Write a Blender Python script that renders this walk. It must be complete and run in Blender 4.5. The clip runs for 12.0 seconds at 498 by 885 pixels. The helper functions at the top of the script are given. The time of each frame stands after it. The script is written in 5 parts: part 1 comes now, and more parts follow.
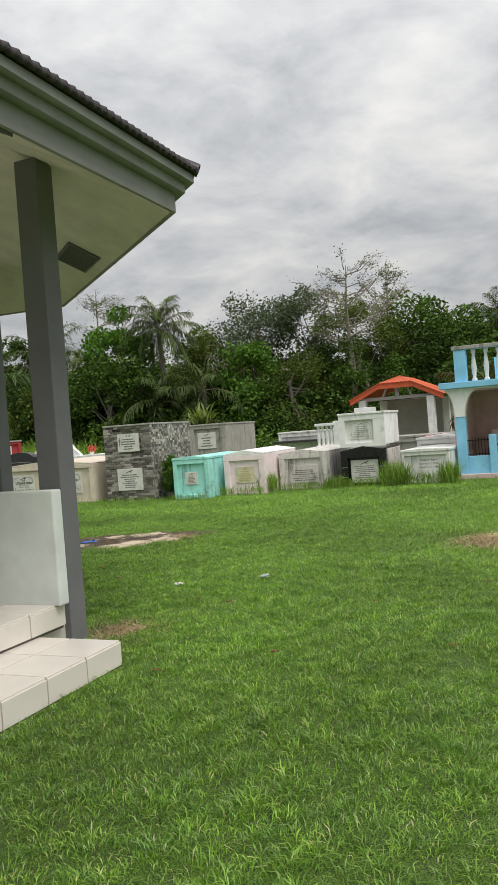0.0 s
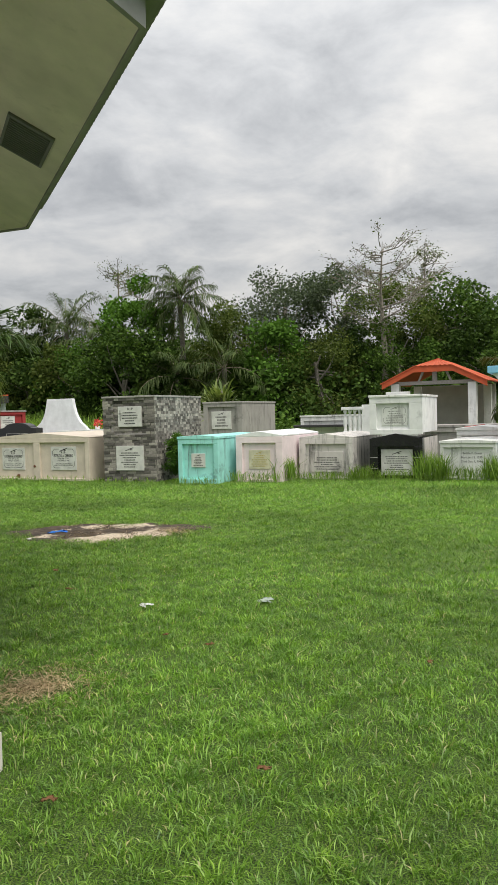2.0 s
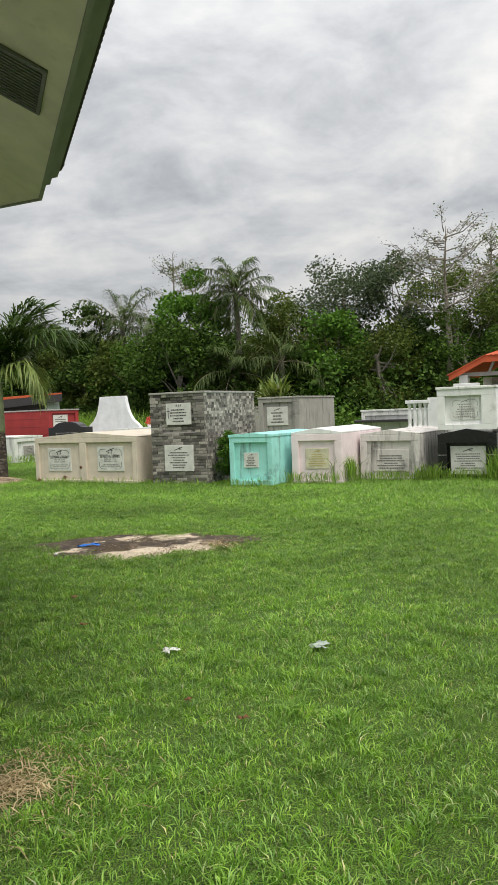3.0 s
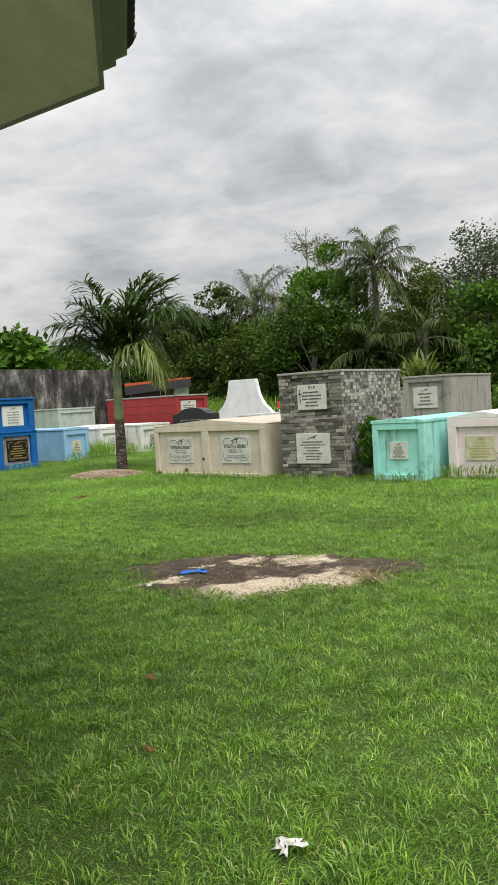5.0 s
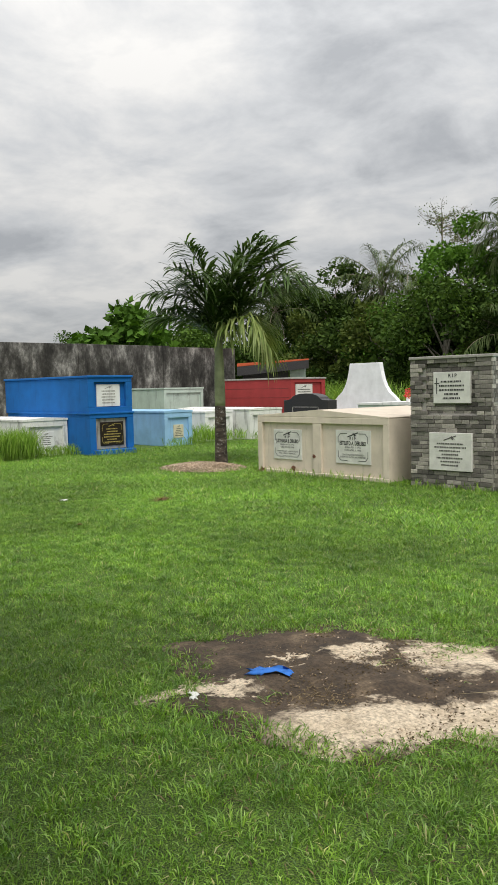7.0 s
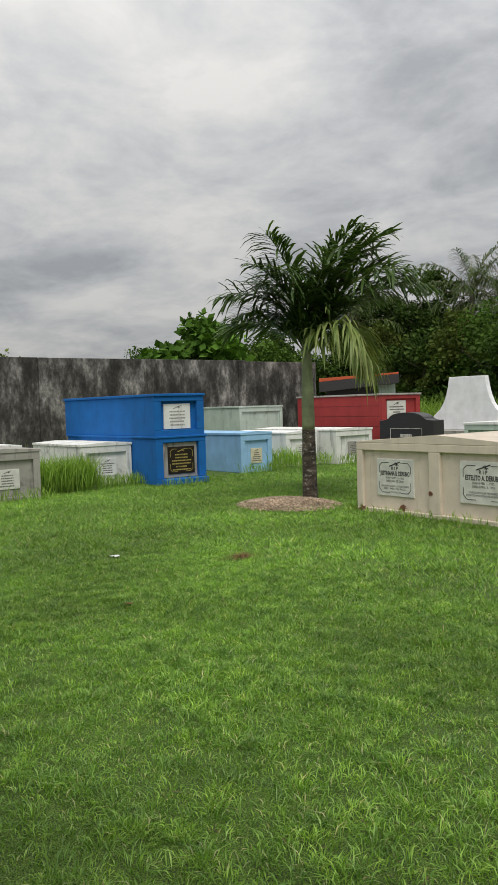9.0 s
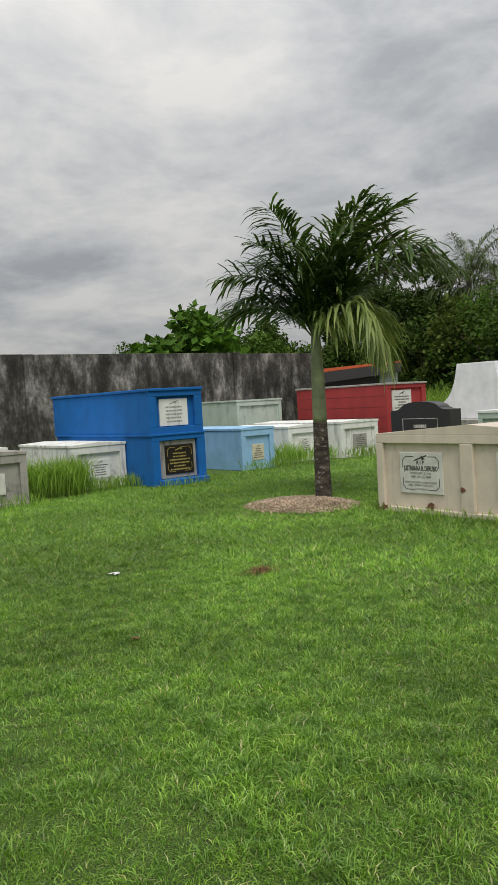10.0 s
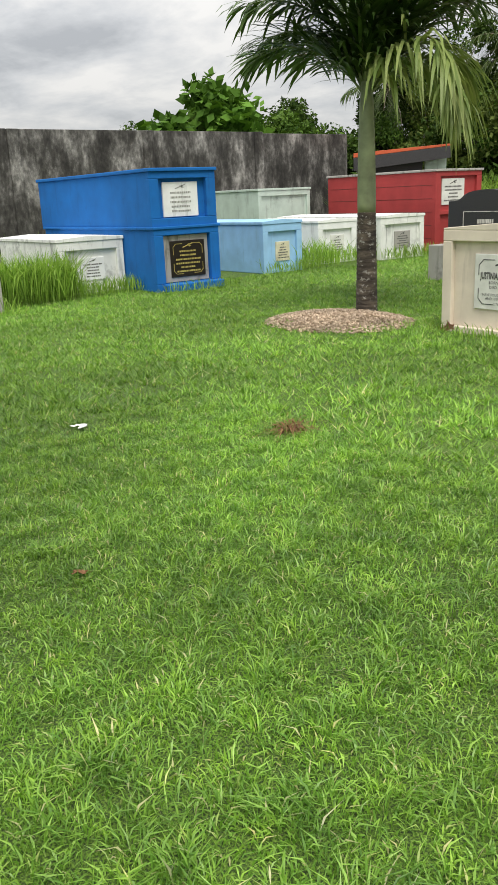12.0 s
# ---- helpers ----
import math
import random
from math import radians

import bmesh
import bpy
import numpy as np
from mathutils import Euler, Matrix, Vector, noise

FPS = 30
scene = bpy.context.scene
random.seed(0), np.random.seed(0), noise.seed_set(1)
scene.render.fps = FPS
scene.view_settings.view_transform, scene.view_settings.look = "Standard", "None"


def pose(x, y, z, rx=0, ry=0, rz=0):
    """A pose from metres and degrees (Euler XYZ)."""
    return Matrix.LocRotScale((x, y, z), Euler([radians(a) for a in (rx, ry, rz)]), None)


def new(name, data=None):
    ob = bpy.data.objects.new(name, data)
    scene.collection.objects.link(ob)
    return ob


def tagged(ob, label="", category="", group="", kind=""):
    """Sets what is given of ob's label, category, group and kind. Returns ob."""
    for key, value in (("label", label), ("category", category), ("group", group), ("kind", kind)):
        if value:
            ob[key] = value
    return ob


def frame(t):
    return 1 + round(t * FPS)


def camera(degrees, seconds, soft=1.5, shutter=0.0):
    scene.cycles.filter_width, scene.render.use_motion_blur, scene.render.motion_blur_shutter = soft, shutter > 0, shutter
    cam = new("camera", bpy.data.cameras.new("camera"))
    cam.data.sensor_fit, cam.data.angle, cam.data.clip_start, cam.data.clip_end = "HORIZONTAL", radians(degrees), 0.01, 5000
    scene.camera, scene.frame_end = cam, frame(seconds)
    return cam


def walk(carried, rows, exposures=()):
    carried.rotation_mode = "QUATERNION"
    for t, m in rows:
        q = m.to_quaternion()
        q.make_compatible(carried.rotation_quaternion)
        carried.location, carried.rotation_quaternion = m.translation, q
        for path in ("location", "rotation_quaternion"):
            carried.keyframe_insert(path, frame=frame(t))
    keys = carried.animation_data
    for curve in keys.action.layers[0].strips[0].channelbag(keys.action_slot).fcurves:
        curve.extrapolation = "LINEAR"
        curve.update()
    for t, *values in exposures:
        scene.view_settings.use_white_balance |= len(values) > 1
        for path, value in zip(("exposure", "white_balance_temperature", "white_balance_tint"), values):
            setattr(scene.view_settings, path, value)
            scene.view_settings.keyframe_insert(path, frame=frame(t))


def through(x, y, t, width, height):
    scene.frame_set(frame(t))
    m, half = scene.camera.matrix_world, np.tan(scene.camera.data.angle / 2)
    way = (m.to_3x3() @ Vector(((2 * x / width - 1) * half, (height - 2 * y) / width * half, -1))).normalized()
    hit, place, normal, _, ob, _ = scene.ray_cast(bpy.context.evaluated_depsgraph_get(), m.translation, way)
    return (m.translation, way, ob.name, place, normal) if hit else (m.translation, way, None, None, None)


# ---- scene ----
cam = camera(34.1, 12.0)
METRES, EYE, TILT, LEAN, TURN = 14.24, 1.5, -1.63, 0.49, 22.9
ROWS = [
    (0.0, 0.0, 0.0, 0.0, 0.04, 0.68, 3.77),
    (0.5, 0.0, 0.0415, 0.0001, -2.08, 0.84, 4.07),
    (1.0, 0.0002, 0.0797, -0.0022, -2.94, 0.05, 3.11),
    (1.5, 0.0036, 0.1178, -0.0036, -2.81, 0.37, 1.55),
    (2.0, 0.0088, 0.1618, -0.0054, 1.64, -0.32, 0.85),
    (2.5, 0.0092, 0.2017, -0.0035, 2.26, -0.43, 1.38),
    (3.0, 0.0119, 0.2438, -0.002, 5.91, -0.58, 1.53),
    (3.5, 0.0091, 0.2837, -0.0009, 9.3, -2.04, 1.66),
    (5.5, -0.0262, 0.4399, 0.003, 16.88, -1.94, 1.91),
    (6.0, -0.0382, 0.4826, 0.0064, 17.79, -4.03, 1.23),
    (6.5, -0.0479, 0.524, 0.0087, 19.62, -3.47, 0.64),
    (7.0, -0.0628, 0.5691, 0.0111, 23.97, -2.54, 0.1),
    (7.5, -0.0831, 0.6083, 0.0158, 27.35, -1.61, 0.92),
    (9.5, -0.181, 0.7528, 0.0205, 29.3, -1.38, 0.53),
    (10.0, -0.2064, 0.7803, 0.019, 28.4, -1.77, 1.99),
    (10.5, -0.2314, 0.816, 0.019, 28.2, -6.13, 2.32),
    (11.0, -0.252, 0.848, 0.016, 27.82, -14.0, 1.45),
    (11.5, -0.2663, 0.8856, 0.0173, 28.14, -17.82, 0.5),
    (12.0, -0.2861, 0.9216, 0.0116, 29.85, -15.65, 1.21),
]
EXPOSURES = [(0.0, 0.04), (3.7, 0.17), (6.5, 0.13), (7.5, 0.08), (9.5, -0.2), (10.5, -0.08), (11.0, 0.28), (12.0, 0.42)]
walk(cam, [(t, pose(0, 0, EYE, TILT, LEAN, TURN) @ pose(METRES * x, METRES * y, METRES * z, 90 + pitch, roll, yaw)) for t, x, y, z, yaw, pitch, roll in ROWS], EXPOSURES)

# ---- world and light: an overcast sky, brighter towards the zenith ----
world = bpy.data.worlds.new("overcast")
scene.world = world
world.use_nodes = True
wn, wl = world.node_tree.nodes, world.node_tree.links
wn.clear()
SUN_UP, SUN_ROUND = radians(59), radians(118)


def wnode(kind, **values):
    n = wn.new(kind)
    for k, v in values.items():
        if k in n.inputs:
            n.inputs[k].default_value = v
    return n


def wmath(op, a, b=0.0, c=0.0):
    n = wn.new("ShaderNodeMath")
    n.operation = op
    for i, v in enumerate((a, b, c)):
        if isinstance(v, (int, float)):
            n.inputs[i].default_value = v
        else:
            wl.new(v, n.inputs[i])
    return n.outputs[0]


coord = wn.new("ShaderNodeTexCoord")
sep = wn.new("ShaderNodeSeparateXYZ")
wl.new(coord.outputs["Generated"], sep.inputs[0])
up = wmath("MAXIMUM", sep.outputs["Z"], 0.0)
flat = wmath("ADD", up, 0.22)
comb = wn.new("ShaderNodeCombineXYZ")
wl.new(wmath("DIVIDE", sep.outputs["X"], flat), comb.inputs[0])
wl.new(wmath("DIVIDE", sep.outputs["Y"], flat), comb.inputs[1])
big = wnode("ShaderNodeTexNoise", Scale=1.1, Detail=8.0, Roughness=0.58, Distortion=0.5)
fine = wnode("ShaderNodeTexNoise", Scale=3.4, Detail=7.0, Roughness=0.58, Distortion=0.3)
wl.new(comb.outputs[0], big.inputs["Vector"])
wl.new(comb.outputs[0], fine.inputs["Vector"])
cloud = wmath("MULTIPLY_ADD", fine.outputs["Fac"], 0.45, wmath("MULTIPLY", big.outputs["Fac"], 0.55))
ramp = wn.new("ShaderNodeValToRGB")
ramp.color_ramp.elements[0].position, ramp.color_ramp.elements[0].color = 0.38, (0.53, 0.545, 0.565, 1)
ramp.color_ramp.elements[1].position, ramp.color_ramp.elements[1].color = 0.6, (1.02, 1.0, 0.965, 1)
mid = ramp.color_ramp.elements.new(0.48)
mid.color = (0.75, 0.76, 0.77, 1)
wl.new(cloud, ramp.inputs[0])
lift = wmath("MULTIPLY_ADD", up, 1.3, 0.57)
grey = wn.new("ShaderNodeMixRGB")
grey.blend_type = "MULTIPLY"
grey.inputs[0].default_value = 1.0
wl.new(ramp.outputs[0], grey.inputs[1])
wl.new(lift, grey.inputs[2])
sky = wn.new("ShaderNodeTexSky")
sky.sky_type, sky.sun_disc = "NISHITA", False
sky.sun_elevation, sky.sun_rotation = SUN_UP, SUN_ROUND
blue_part = wnode("ShaderNodeBackground", Strength=0.06)
cloud_part = wnode("ShaderNodeBackground", Strength=0.92)
wl.new(sky.outputs[0], blue_part.inputs[0])
wl.new(grey.outputs[0], cloud_part.inputs[0])
both = wn.new("ShaderNodeMixShader")
both.inputs[0].default_value = 0.9
wl.new(blue_part.outputs[0], both.inputs[1])
wl.new(cloud_part.outputs[0], both.inputs[2])
wout = wn.new("ShaderNodeOutputWorld")
wl.new(both.outputs[0], wout.inputs[0])

sun = new("sun", bpy.data.lights.new("sun", "SUN"))
sun.data.energy, sun.data.angle, sun.data.color = 2.05, radians(28), (1.0, 0.94, 0.84)
sun.matrix_world = pose(0, 0, 30, 90 - math.degrees(SUN_UP), 0, 62)


# ---- materials ----
def mat_base(name):
    m = bpy.data.materials.new(name)
    m.use_nodes = True
    n = m.node_tree.nodes
    return m, n, m.node_tree.links, n["Principled BSDF"]


def tex(n, l, scale, detail=5.0, stretch=(1, 1, 1), rough=0.55, kind="Object"):
    co = n.new("ShaderNodeTexCoord")
    mp = n.new("ShaderNodeMapping")
    mp.inputs["Scale"].default_value = stretch
    no = n.new("ShaderNodeTexNoise")
    no.inputs["Scale"].default_value, no.inputs["Detail"].default_value, no.inputs["Roughness"].default_value = scale, detail, rough
    l.new(co.outputs[kind], mp.inputs[0])
    l.new(mp.outputs[0], no.inputs["Vector"])
    return no.outputs["Fac"]


def steps(n, l, fac, stops):
    r = n.new("ShaderNodeValToRGB")
    els = r.color_ramp.elements
    els[0].position, els[0].color = stops[0][0], (*stops[0][1], 1)
    els[1].position, els[1].color = stops[-1][0], (*stops[-1][1], 1)
    for p, c in stops[1:-1]:
        els.new(p).color = (*c, 1)
    l.new(fac, r.inputs[0])
    return r.outputs[0]


def blend(n, l, fac, a, b, mode="MIX"):
    m = n.new("ShaderNodeMixRGB")
    m.blend_type = mode
    for i, v in enumerate((fac, a, b)):
        if isinstance(v, float):
            m.inputs[i].default_value = v
        elif isinstance(v, tuple):
            m.inputs[i].default_value = (*v, 1)
        else:
            l.new(v, m.inputs[i])
    return m.outputs[0]


def relief(n, l, bsdf, fac, strength, distance=0.01):
    b = n.new("ShaderNodeBump")
    b.inputs["Strength"].default_value, b.inputs["Distance"].default_value = strength, distance
    l.new(fac, b.inputs["Height"])
    l.new(b.outputs[0], bsdf.inputs["Normal"])


def gray(v):
    return (v, v, v)


def painted(name, colour, grime=0.5, dirt=(0.06, 0.06, 0.055), rough=0.75, fade=0.12):
    """Painted concrete: mottled paint, rain streaks and dark mould."""
    m, n, l, b = mat_base(name)
    mottle = tex(n, l, 3.0, 6)
    light = tuple(min(1, c * (1 + fade)) for c in colour)
    dark = tuple(c * (1 - fade) for c in colour)
    base = steps(n, l, mottle, [(0.3, dark), (0.7, light)])
    streak = tex(n, l, 5.0, 7, (1.6, 1.6, 0.22), 0.65)
    mould = tex(n, l, 2.1, 8, (1, 1, 1), 0.7)
    k = 0.62 - 0.12 * grime
    s1 = steps(n, l, streak, [(k, gray(0)), (k + 0.16, gray(min(1, 0.9 * grime)))])
    s2 = steps(n, l, mould, [(k + 0.02, gray(0)), (k + 0.14, gray(min(1, 0.8 * grime)))])
    col = blend(n, l, s1, base, dirt)
    col = blend(n, l, s2, col, dirt)
    l.new(col, b.inputs["Base Color"])
    b.inputs["Roughness"].default_value = rough
    relief(n, l, b, tex(n, l, 45.0, 5), 0.25, 0.004)
    return m


def plain(name, colour, rough=0.6, metal=0.0, vary=0.15, scale=20.0, bump=0.15):
    m, n, l, b = mat_base(name)
    f = tex(n, l, scale, 5)
    l.new(steps(n, l, f, [(0.3, tuple(c * (1 - vary) for c in colour)), (0.7, tuple(min(1, c * (1 + vary)) for c in colour))]), b.inputs["Base Color"])
    b.inputs["Roughness"].default_value, b.inputs["Metallic"].default_value = rough, metal
    relief(n, l, b, f, bump, 0.004)
    return m


def leafy(name, dark, light, patch=0.35, rough=0.55, through=0.25, old=None, tuft=0.0, gloss=0.3):
    """Leaves and blades: each island its own shade, larger patches over them, some light passing through."""
    m, n, l, b = mat_base(name)
    geo = n.new("ShaderNodeNewGeometry")
    tone = steps(n, l, geo.outputs["Random Per Island"], [(0.0, dark), (1.0, light)] if not old else [(0.0, dark), (0.93, light), (0.97, old)])
    wide = steps(n, l, tex(n, l, patch, 3), [(0.33, gray(0.68)), (0.67, gray(1.3))])
    col = blend(n, l, 1.0, tone, wide, "MULTIPLY")
    if tuft:
        each = steps(n, l, tex(n, l, tuft, 4, rough=0.65), [(0.34, (0.6, 0.66, 0.72)), (0.5, gray(0.98)), (0.66, (1.38, 1.27, 1.15))])
        col = blend(n, l, 1.0, col, each, "MULTIPLY")
    l.new(col, b.inputs["Base Color"])
    b.inputs["Roughness"].default_value = rough
    b.inputs["Specular IOR Level"].default_value = gloss
    if through:
        tr = n.new("ShaderNodeBsdfTranslucent")
        l.new(blend(n, l, 1.0, col, (1.0, 1.0, 0.55), "MULTIPLY"), tr.inputs[0])
        mx = n.new("ShaderNodeMixShader")
        mx.inputs[0].default_value = through
        l.new(b.outputs[0], mx.inputs[1])
        l.new(tr.outputs[0], mx.inputs[2])
        l.new(mx.outputs[0], n["Material Output"].inputs[0])
    return m


def make_ground():
    m, n, l, b = mat_base("lawn_soil")
    f = tex(n, l, 130.0, 6)
    g = tex(n, l, 0.55, 5)
    h = tex(n, l, 6.0, 5)
    a = steps(n, l, f, [(0.4, (0.025, 0.05, 0.007)), (0.5, (0.08, 0.15, 0.016)), (0.62, (0.17, 0.29, 0.035))])
    w = steps(n, l, g, [(0.35, gray(0.75)), (0.65, gray(1.25))])
    w2 = steps(n, l, h, [(0.3, gray(0.75)), (0.7, gray(1.2))])
    l.new(blend(n, l, 1.0, blend(n, l, 1.0, a, w, "MULTIPLY"), w2, "MULTIPLY"), b.inputs["Base Color"])
    b.inputs["Roughness"].default_value = 0.9
    relief(n, l, b, f, 0.8, 0.03)
    return m


def make_earth():
    """Pale sand in a few spreads with dark burnt soil between them."""
    m, n, l, b = mat_base("bare_earth")
    co = n.new("ShaderNodeTexCoord")
    mp = n.new("ShaderNodeMapping")
    mp.vector_type = "TEXTURE"
    mp.inputs["Location"].default_value, mp.inputs["Rotation"].default_value = (-6.78, 9.86, 0), (0, 0, radians(50))
    l.new(co.outputs["Object"], mp.inputs[0])
    ragged = n.new("ShaderNodeTexNoise")
    ragged.inputs["Scale"].default_value, ragged.inputs["Detail"].default_value, ragged.inputs["Roughness"].default_value = 4.5, 8.0, 0.7
    l.new(mp.outputs[0], ragged.inputs["Vector"])

    def vec(op, p, q):
        v = n.new("ShaderNodeVectorMath")
        v.operation = op
        for i, k in enumerate((p, q)):
            if isinstance(k, tuple):
                v.inputs[i].default_value = k
            else:
                l.new(k, v.inputs[i])
        return v

    bent = vec("ADD", mp.outputs[0], vec("MULTIPLY", vec("SUBTRACT", ragged.outputs["Color"], (0.5, 0.5, 0.5)).outputs[0], (0.8, 0.85, 0.0)).outputs[0]).outputs[0]
    near = None
    for cx, cy, rx, ry in ((0.55, -0.62, 0.72, 0.28), (0.45, 0.3, 0.2, 0.15), (-0.42, -0.14, 0.36, 0.09), (0.98, 0.2, 0.26, 0.36), (0.12, 0.26, 0.1, 0.06)):
        far = vec("LENGTH", vec("DIVIDE", vec("SUBTRACT", bent, (cx, cy, 0.0)).outputs[0], (rx, ry, 1.0)).outputs[0], (0.0, 0.0, 0.0)).outputs["Value"]
        if near is None:
            near = far
        else:
            low = n.new("ShaderNodeMath")
            low.operation = "MINIMUM"
            l.new(near, low.inputs[0])
            l.new(far, low.inputs[1])
            near = low.outputs[0]
    g = tex(n, l, 55.0, 7, rough=0.7)
    f = tex(n, l, 5.0, 7, rough=0.65)
    soil = steps(n, l, f, [(0.35, (0.028, 0.02, 0.014)), (0.55, (0.075, 0.053, 0.034)), (0.7, (0.17, 0.125, 0.08))])
    sand = steps(n, l, f, [(0.3, (0.42, 0.34, 0.24)), (0.65, (0.6, 0.51, 0.39))])
    base = blend(n, l, steps(n, l, near, [(0.7, gray(0)), (1.4, gray(1))]), sand, soil)
    l.new(blend(n, l, 1.0, base, steps(n, l, g, [(0.36, gray(0.55)), (0.6, gray(1.3))]), "MULTIPLY"), b.inputs["Base Color"])
    b.inputs["Roughness"].default_value = 0.95
    relief(n, l, b, g, 0.5, 0.012)
    return m


def make_wall():
    """Weathered bare concrete: pale render under black mould that runs down from the top."""
    m, n, l, b = mat_base("mouldy_concrete")
    s = tex(n, l, 1.9, 10, (1.0, 1.0, 0.45), 0.72)
    f = tex(n, l, 9.0, 7)
    base = steps(n, l, s, [(0.38, (0.026, 0.024, 0.022)), (0.48, (0.066, 0.062, 0.057)), (0.55, (0.15, 0.143, 0.135)), (0.65, (0.38, 0.365, 0.345))])
    l.new(blend(n, l, 1.0, base, steps(n, l, f, [(0.3, gray(0.6)), (0.7, gray(1.2))]), "MULTIPLY"), b.inputs["Base Color"])
    b.inputs["Roughness"].default_value = 0.95
    relief(n, l, b, f, 0.5, 0.02)
    return m


def make_cladding(name, k):
    m, n, l, b = mat_base(name)
    info = n.new("ShaderNodeObjectInfo")
    geo = n.new("ShaderNodeNewGeometry")
    mixed = n.new("ShaderNodeMath")
    mixed.operation = "ADD"
    l.new(info.outputs["Random"], mixed.inputs[0])
    l.new(geo.outputs["Random Per Island"], mixed.inputs[1])
    wrap = n.new("ShaderNodeMath")
    wrap.operation = "FRACT"
    l.new(mixed.outputs[0], wrap.inputs[0])
    base = steps(n, l, wrap.outputs[0], [(0.0, (0.06 * k, 0.055 * k, 0.048 * k)), (0.35, (0.15 * k, 0.14 * k, 0.125 * k)), (0.7, (0.23 * k, 0.215 * k, 0.19 * k)), (1.0, (0.36 * k, 0.335 * k, 0.295 * k))])
    f = tex(n, l, 30.0, 6)
    l.new(blend(n, l, 1.0, base, steps(n, l, f, [(0.3, gray(0.7)), (0.7, gray(1.2))]), "MULTIPLY"), b.inputs["Base Color"])
    b.inputs["Roughness"].default_value = 0.85
    relief(n, l, b, f, 0.6, 0.01)
    return m


M_GROUND, M_EARTH, M_WALL = make_ground(), make_earth(), make_wall()
M_STONE, M_STONE_PALE = make_cladding("split_stone", 1.25), make_cladding("pale_split_stone", 1.5)
M_GRASS = leafy("grass_blades", (0.1, 0.24, 0.022), (0.31, 0.53, 0.085), 0.45, 0.4, 0.3, (0.5, 0.5, 0.24), 6.5, 0.5)
M_TALL = leafy("tall_grass_blades", (0.11, 0.23, 0.02), (0.33, 0.5, 0.09), 0.8, 0.5, 0.3)
M_LEAF = leafy("broad_leaves", (0.034, 0.08, 0.012), (0.115, 0.2, 0.032), 0.25, 0.75, 0.2, gloss=0.15)
M_LEAF_BRIGHT = leafy("bright_leaves", (0.05, 0.12, 0.014), (0.14, 0.28, 0.04), 0.3, 0.75, 0.25, gloss=0.15)
M_LEAF_OLIVE = leafy("olive_leaves", (0.06, 0.1, 0.018), (0.18, 0.23, 0.055), 0.3, 0.75, 0.25, gloss=0.15)
M_LEAF_GREY = leafy("dusty_leaves", (0.055, 0.08, 0.045), (0.14, 0.18, 0.1), 0.3, 0.75, 0.2, gloss=0.15)
# Broad-leaf green darkened, the shade of deep foliage put into the colour.
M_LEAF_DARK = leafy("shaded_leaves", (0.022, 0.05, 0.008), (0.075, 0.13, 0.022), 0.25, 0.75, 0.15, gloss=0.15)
M_PALM = leafy("palm_leaflets", (0.035, 0.075, 0.015), (0.11, 0.18, 0.045), 0.8, 0.45, 0.25)
M_PALM_PALE = leafy("pale_palm_leaflets", (0.16, 0.24, 0.06), (0.38, 0.44, 0.16), 0.8, 0.45, 0.3)
M_SPIKY = leafy("striped_long_leaves", (0.09, 0.15, 0.03), (0.34, 0.41, 0.13), 0.8, 0.5, 0.25)
M_COCO = leafy("coconut_leaflets", (0.045, 0.085, 0.02), (0.15, 0.2, 0.06), 0.4, 0.7, 0.2)
M_BARK = plain("grey_bark", (0.2, 0.18, 0.15), 0.9, 0, 0.4, 14, 0.6)
M_BARK_PALE = plain("pale_bark", (0.24, 0.21, 0.17), 0.9, 0, 0.3, 10, 0.5)
M_TWIG = plain("dry_twig", (0.24, 0.2, 0.15), 0.9, 0, 0.3, 10, 0.3)
M_WHITE = painted("white_paint", (0.8, 0.81, 0.8), 0.42)
M_WHITE_DIRTY = painted("stained_white_paint", (0.76, 0.77, 0.74), 0.65)
M_MINT = painted("mint_paint", (0.36, 0.77, 0.71), 0.7, (0.05, 0.07, 0.06))
M_PINK = painted("pale_pink_paint", (0.84, 0.71, 0.73), 0.15)
M_GREYPINK = painted("grey_white_paint", (0.64, 0.61, 0.58), 0.85)
M_BEIGE = painted("beige_paint", (0.66, 0.58, 0.48), 0.32, (0.2, 0.16, 0.12))
M_BLUE = painted("royal_blue_paint", (0.0, 0.125, 0.43), 0.35, (0.004, 0.015, 0.05), 0.85)
M_LIGHTBLUE = painted("light_blue_paint", (0.3, 0.53, 0.78), 0.25)
M_SKYBLUE = painted("sky_blue_paint", (0.25, 0.58, 0.82), 0.35, (0.05, 0.08, 0.12))
M_PALEGREEN = painted("pale_green_paint", (0.47, 0.56, 0.5), 0.5)
M_RED = painted("brick_red_paint", (0.34, 0.035, 0.035), 0.25, (0.1, 0.02, 0.02))
M_CONCRETE = painted("bare_concrete", (0.36, 0.345, 0.32), 0.75)
M_ROSE = painted("rose_plaster", (0.66, 0.5, 0.47), 0.25)
M_BLACKTILE = plain("black_tile", (0.012, 0.012, 0.013), 0.2, 0, 0.3, 8, 0.03)
M_DARKSTONE = plain("dark_granite", (0.04, 0.038, 0.04), 0.35, 0, 0.4, 60, 0.05)
M_MARBLE = plain("marble", (0.66, 0.66, 0.62), 0.4, 0, 0.14, 7, 0.05)
M_MARBLE_YELLOW = plain("yellowed_marble", (0.62, 0.58, 0.42), 0.5, 0, 0.2, 7, 0.05)
M_INK = plain("engraved_lettering", (0.045, 0.045, 0.045), 0.7)
M_SOFT_INK = plain("worn_lettering", (0.1, 0.097, 0.09), 0.8)
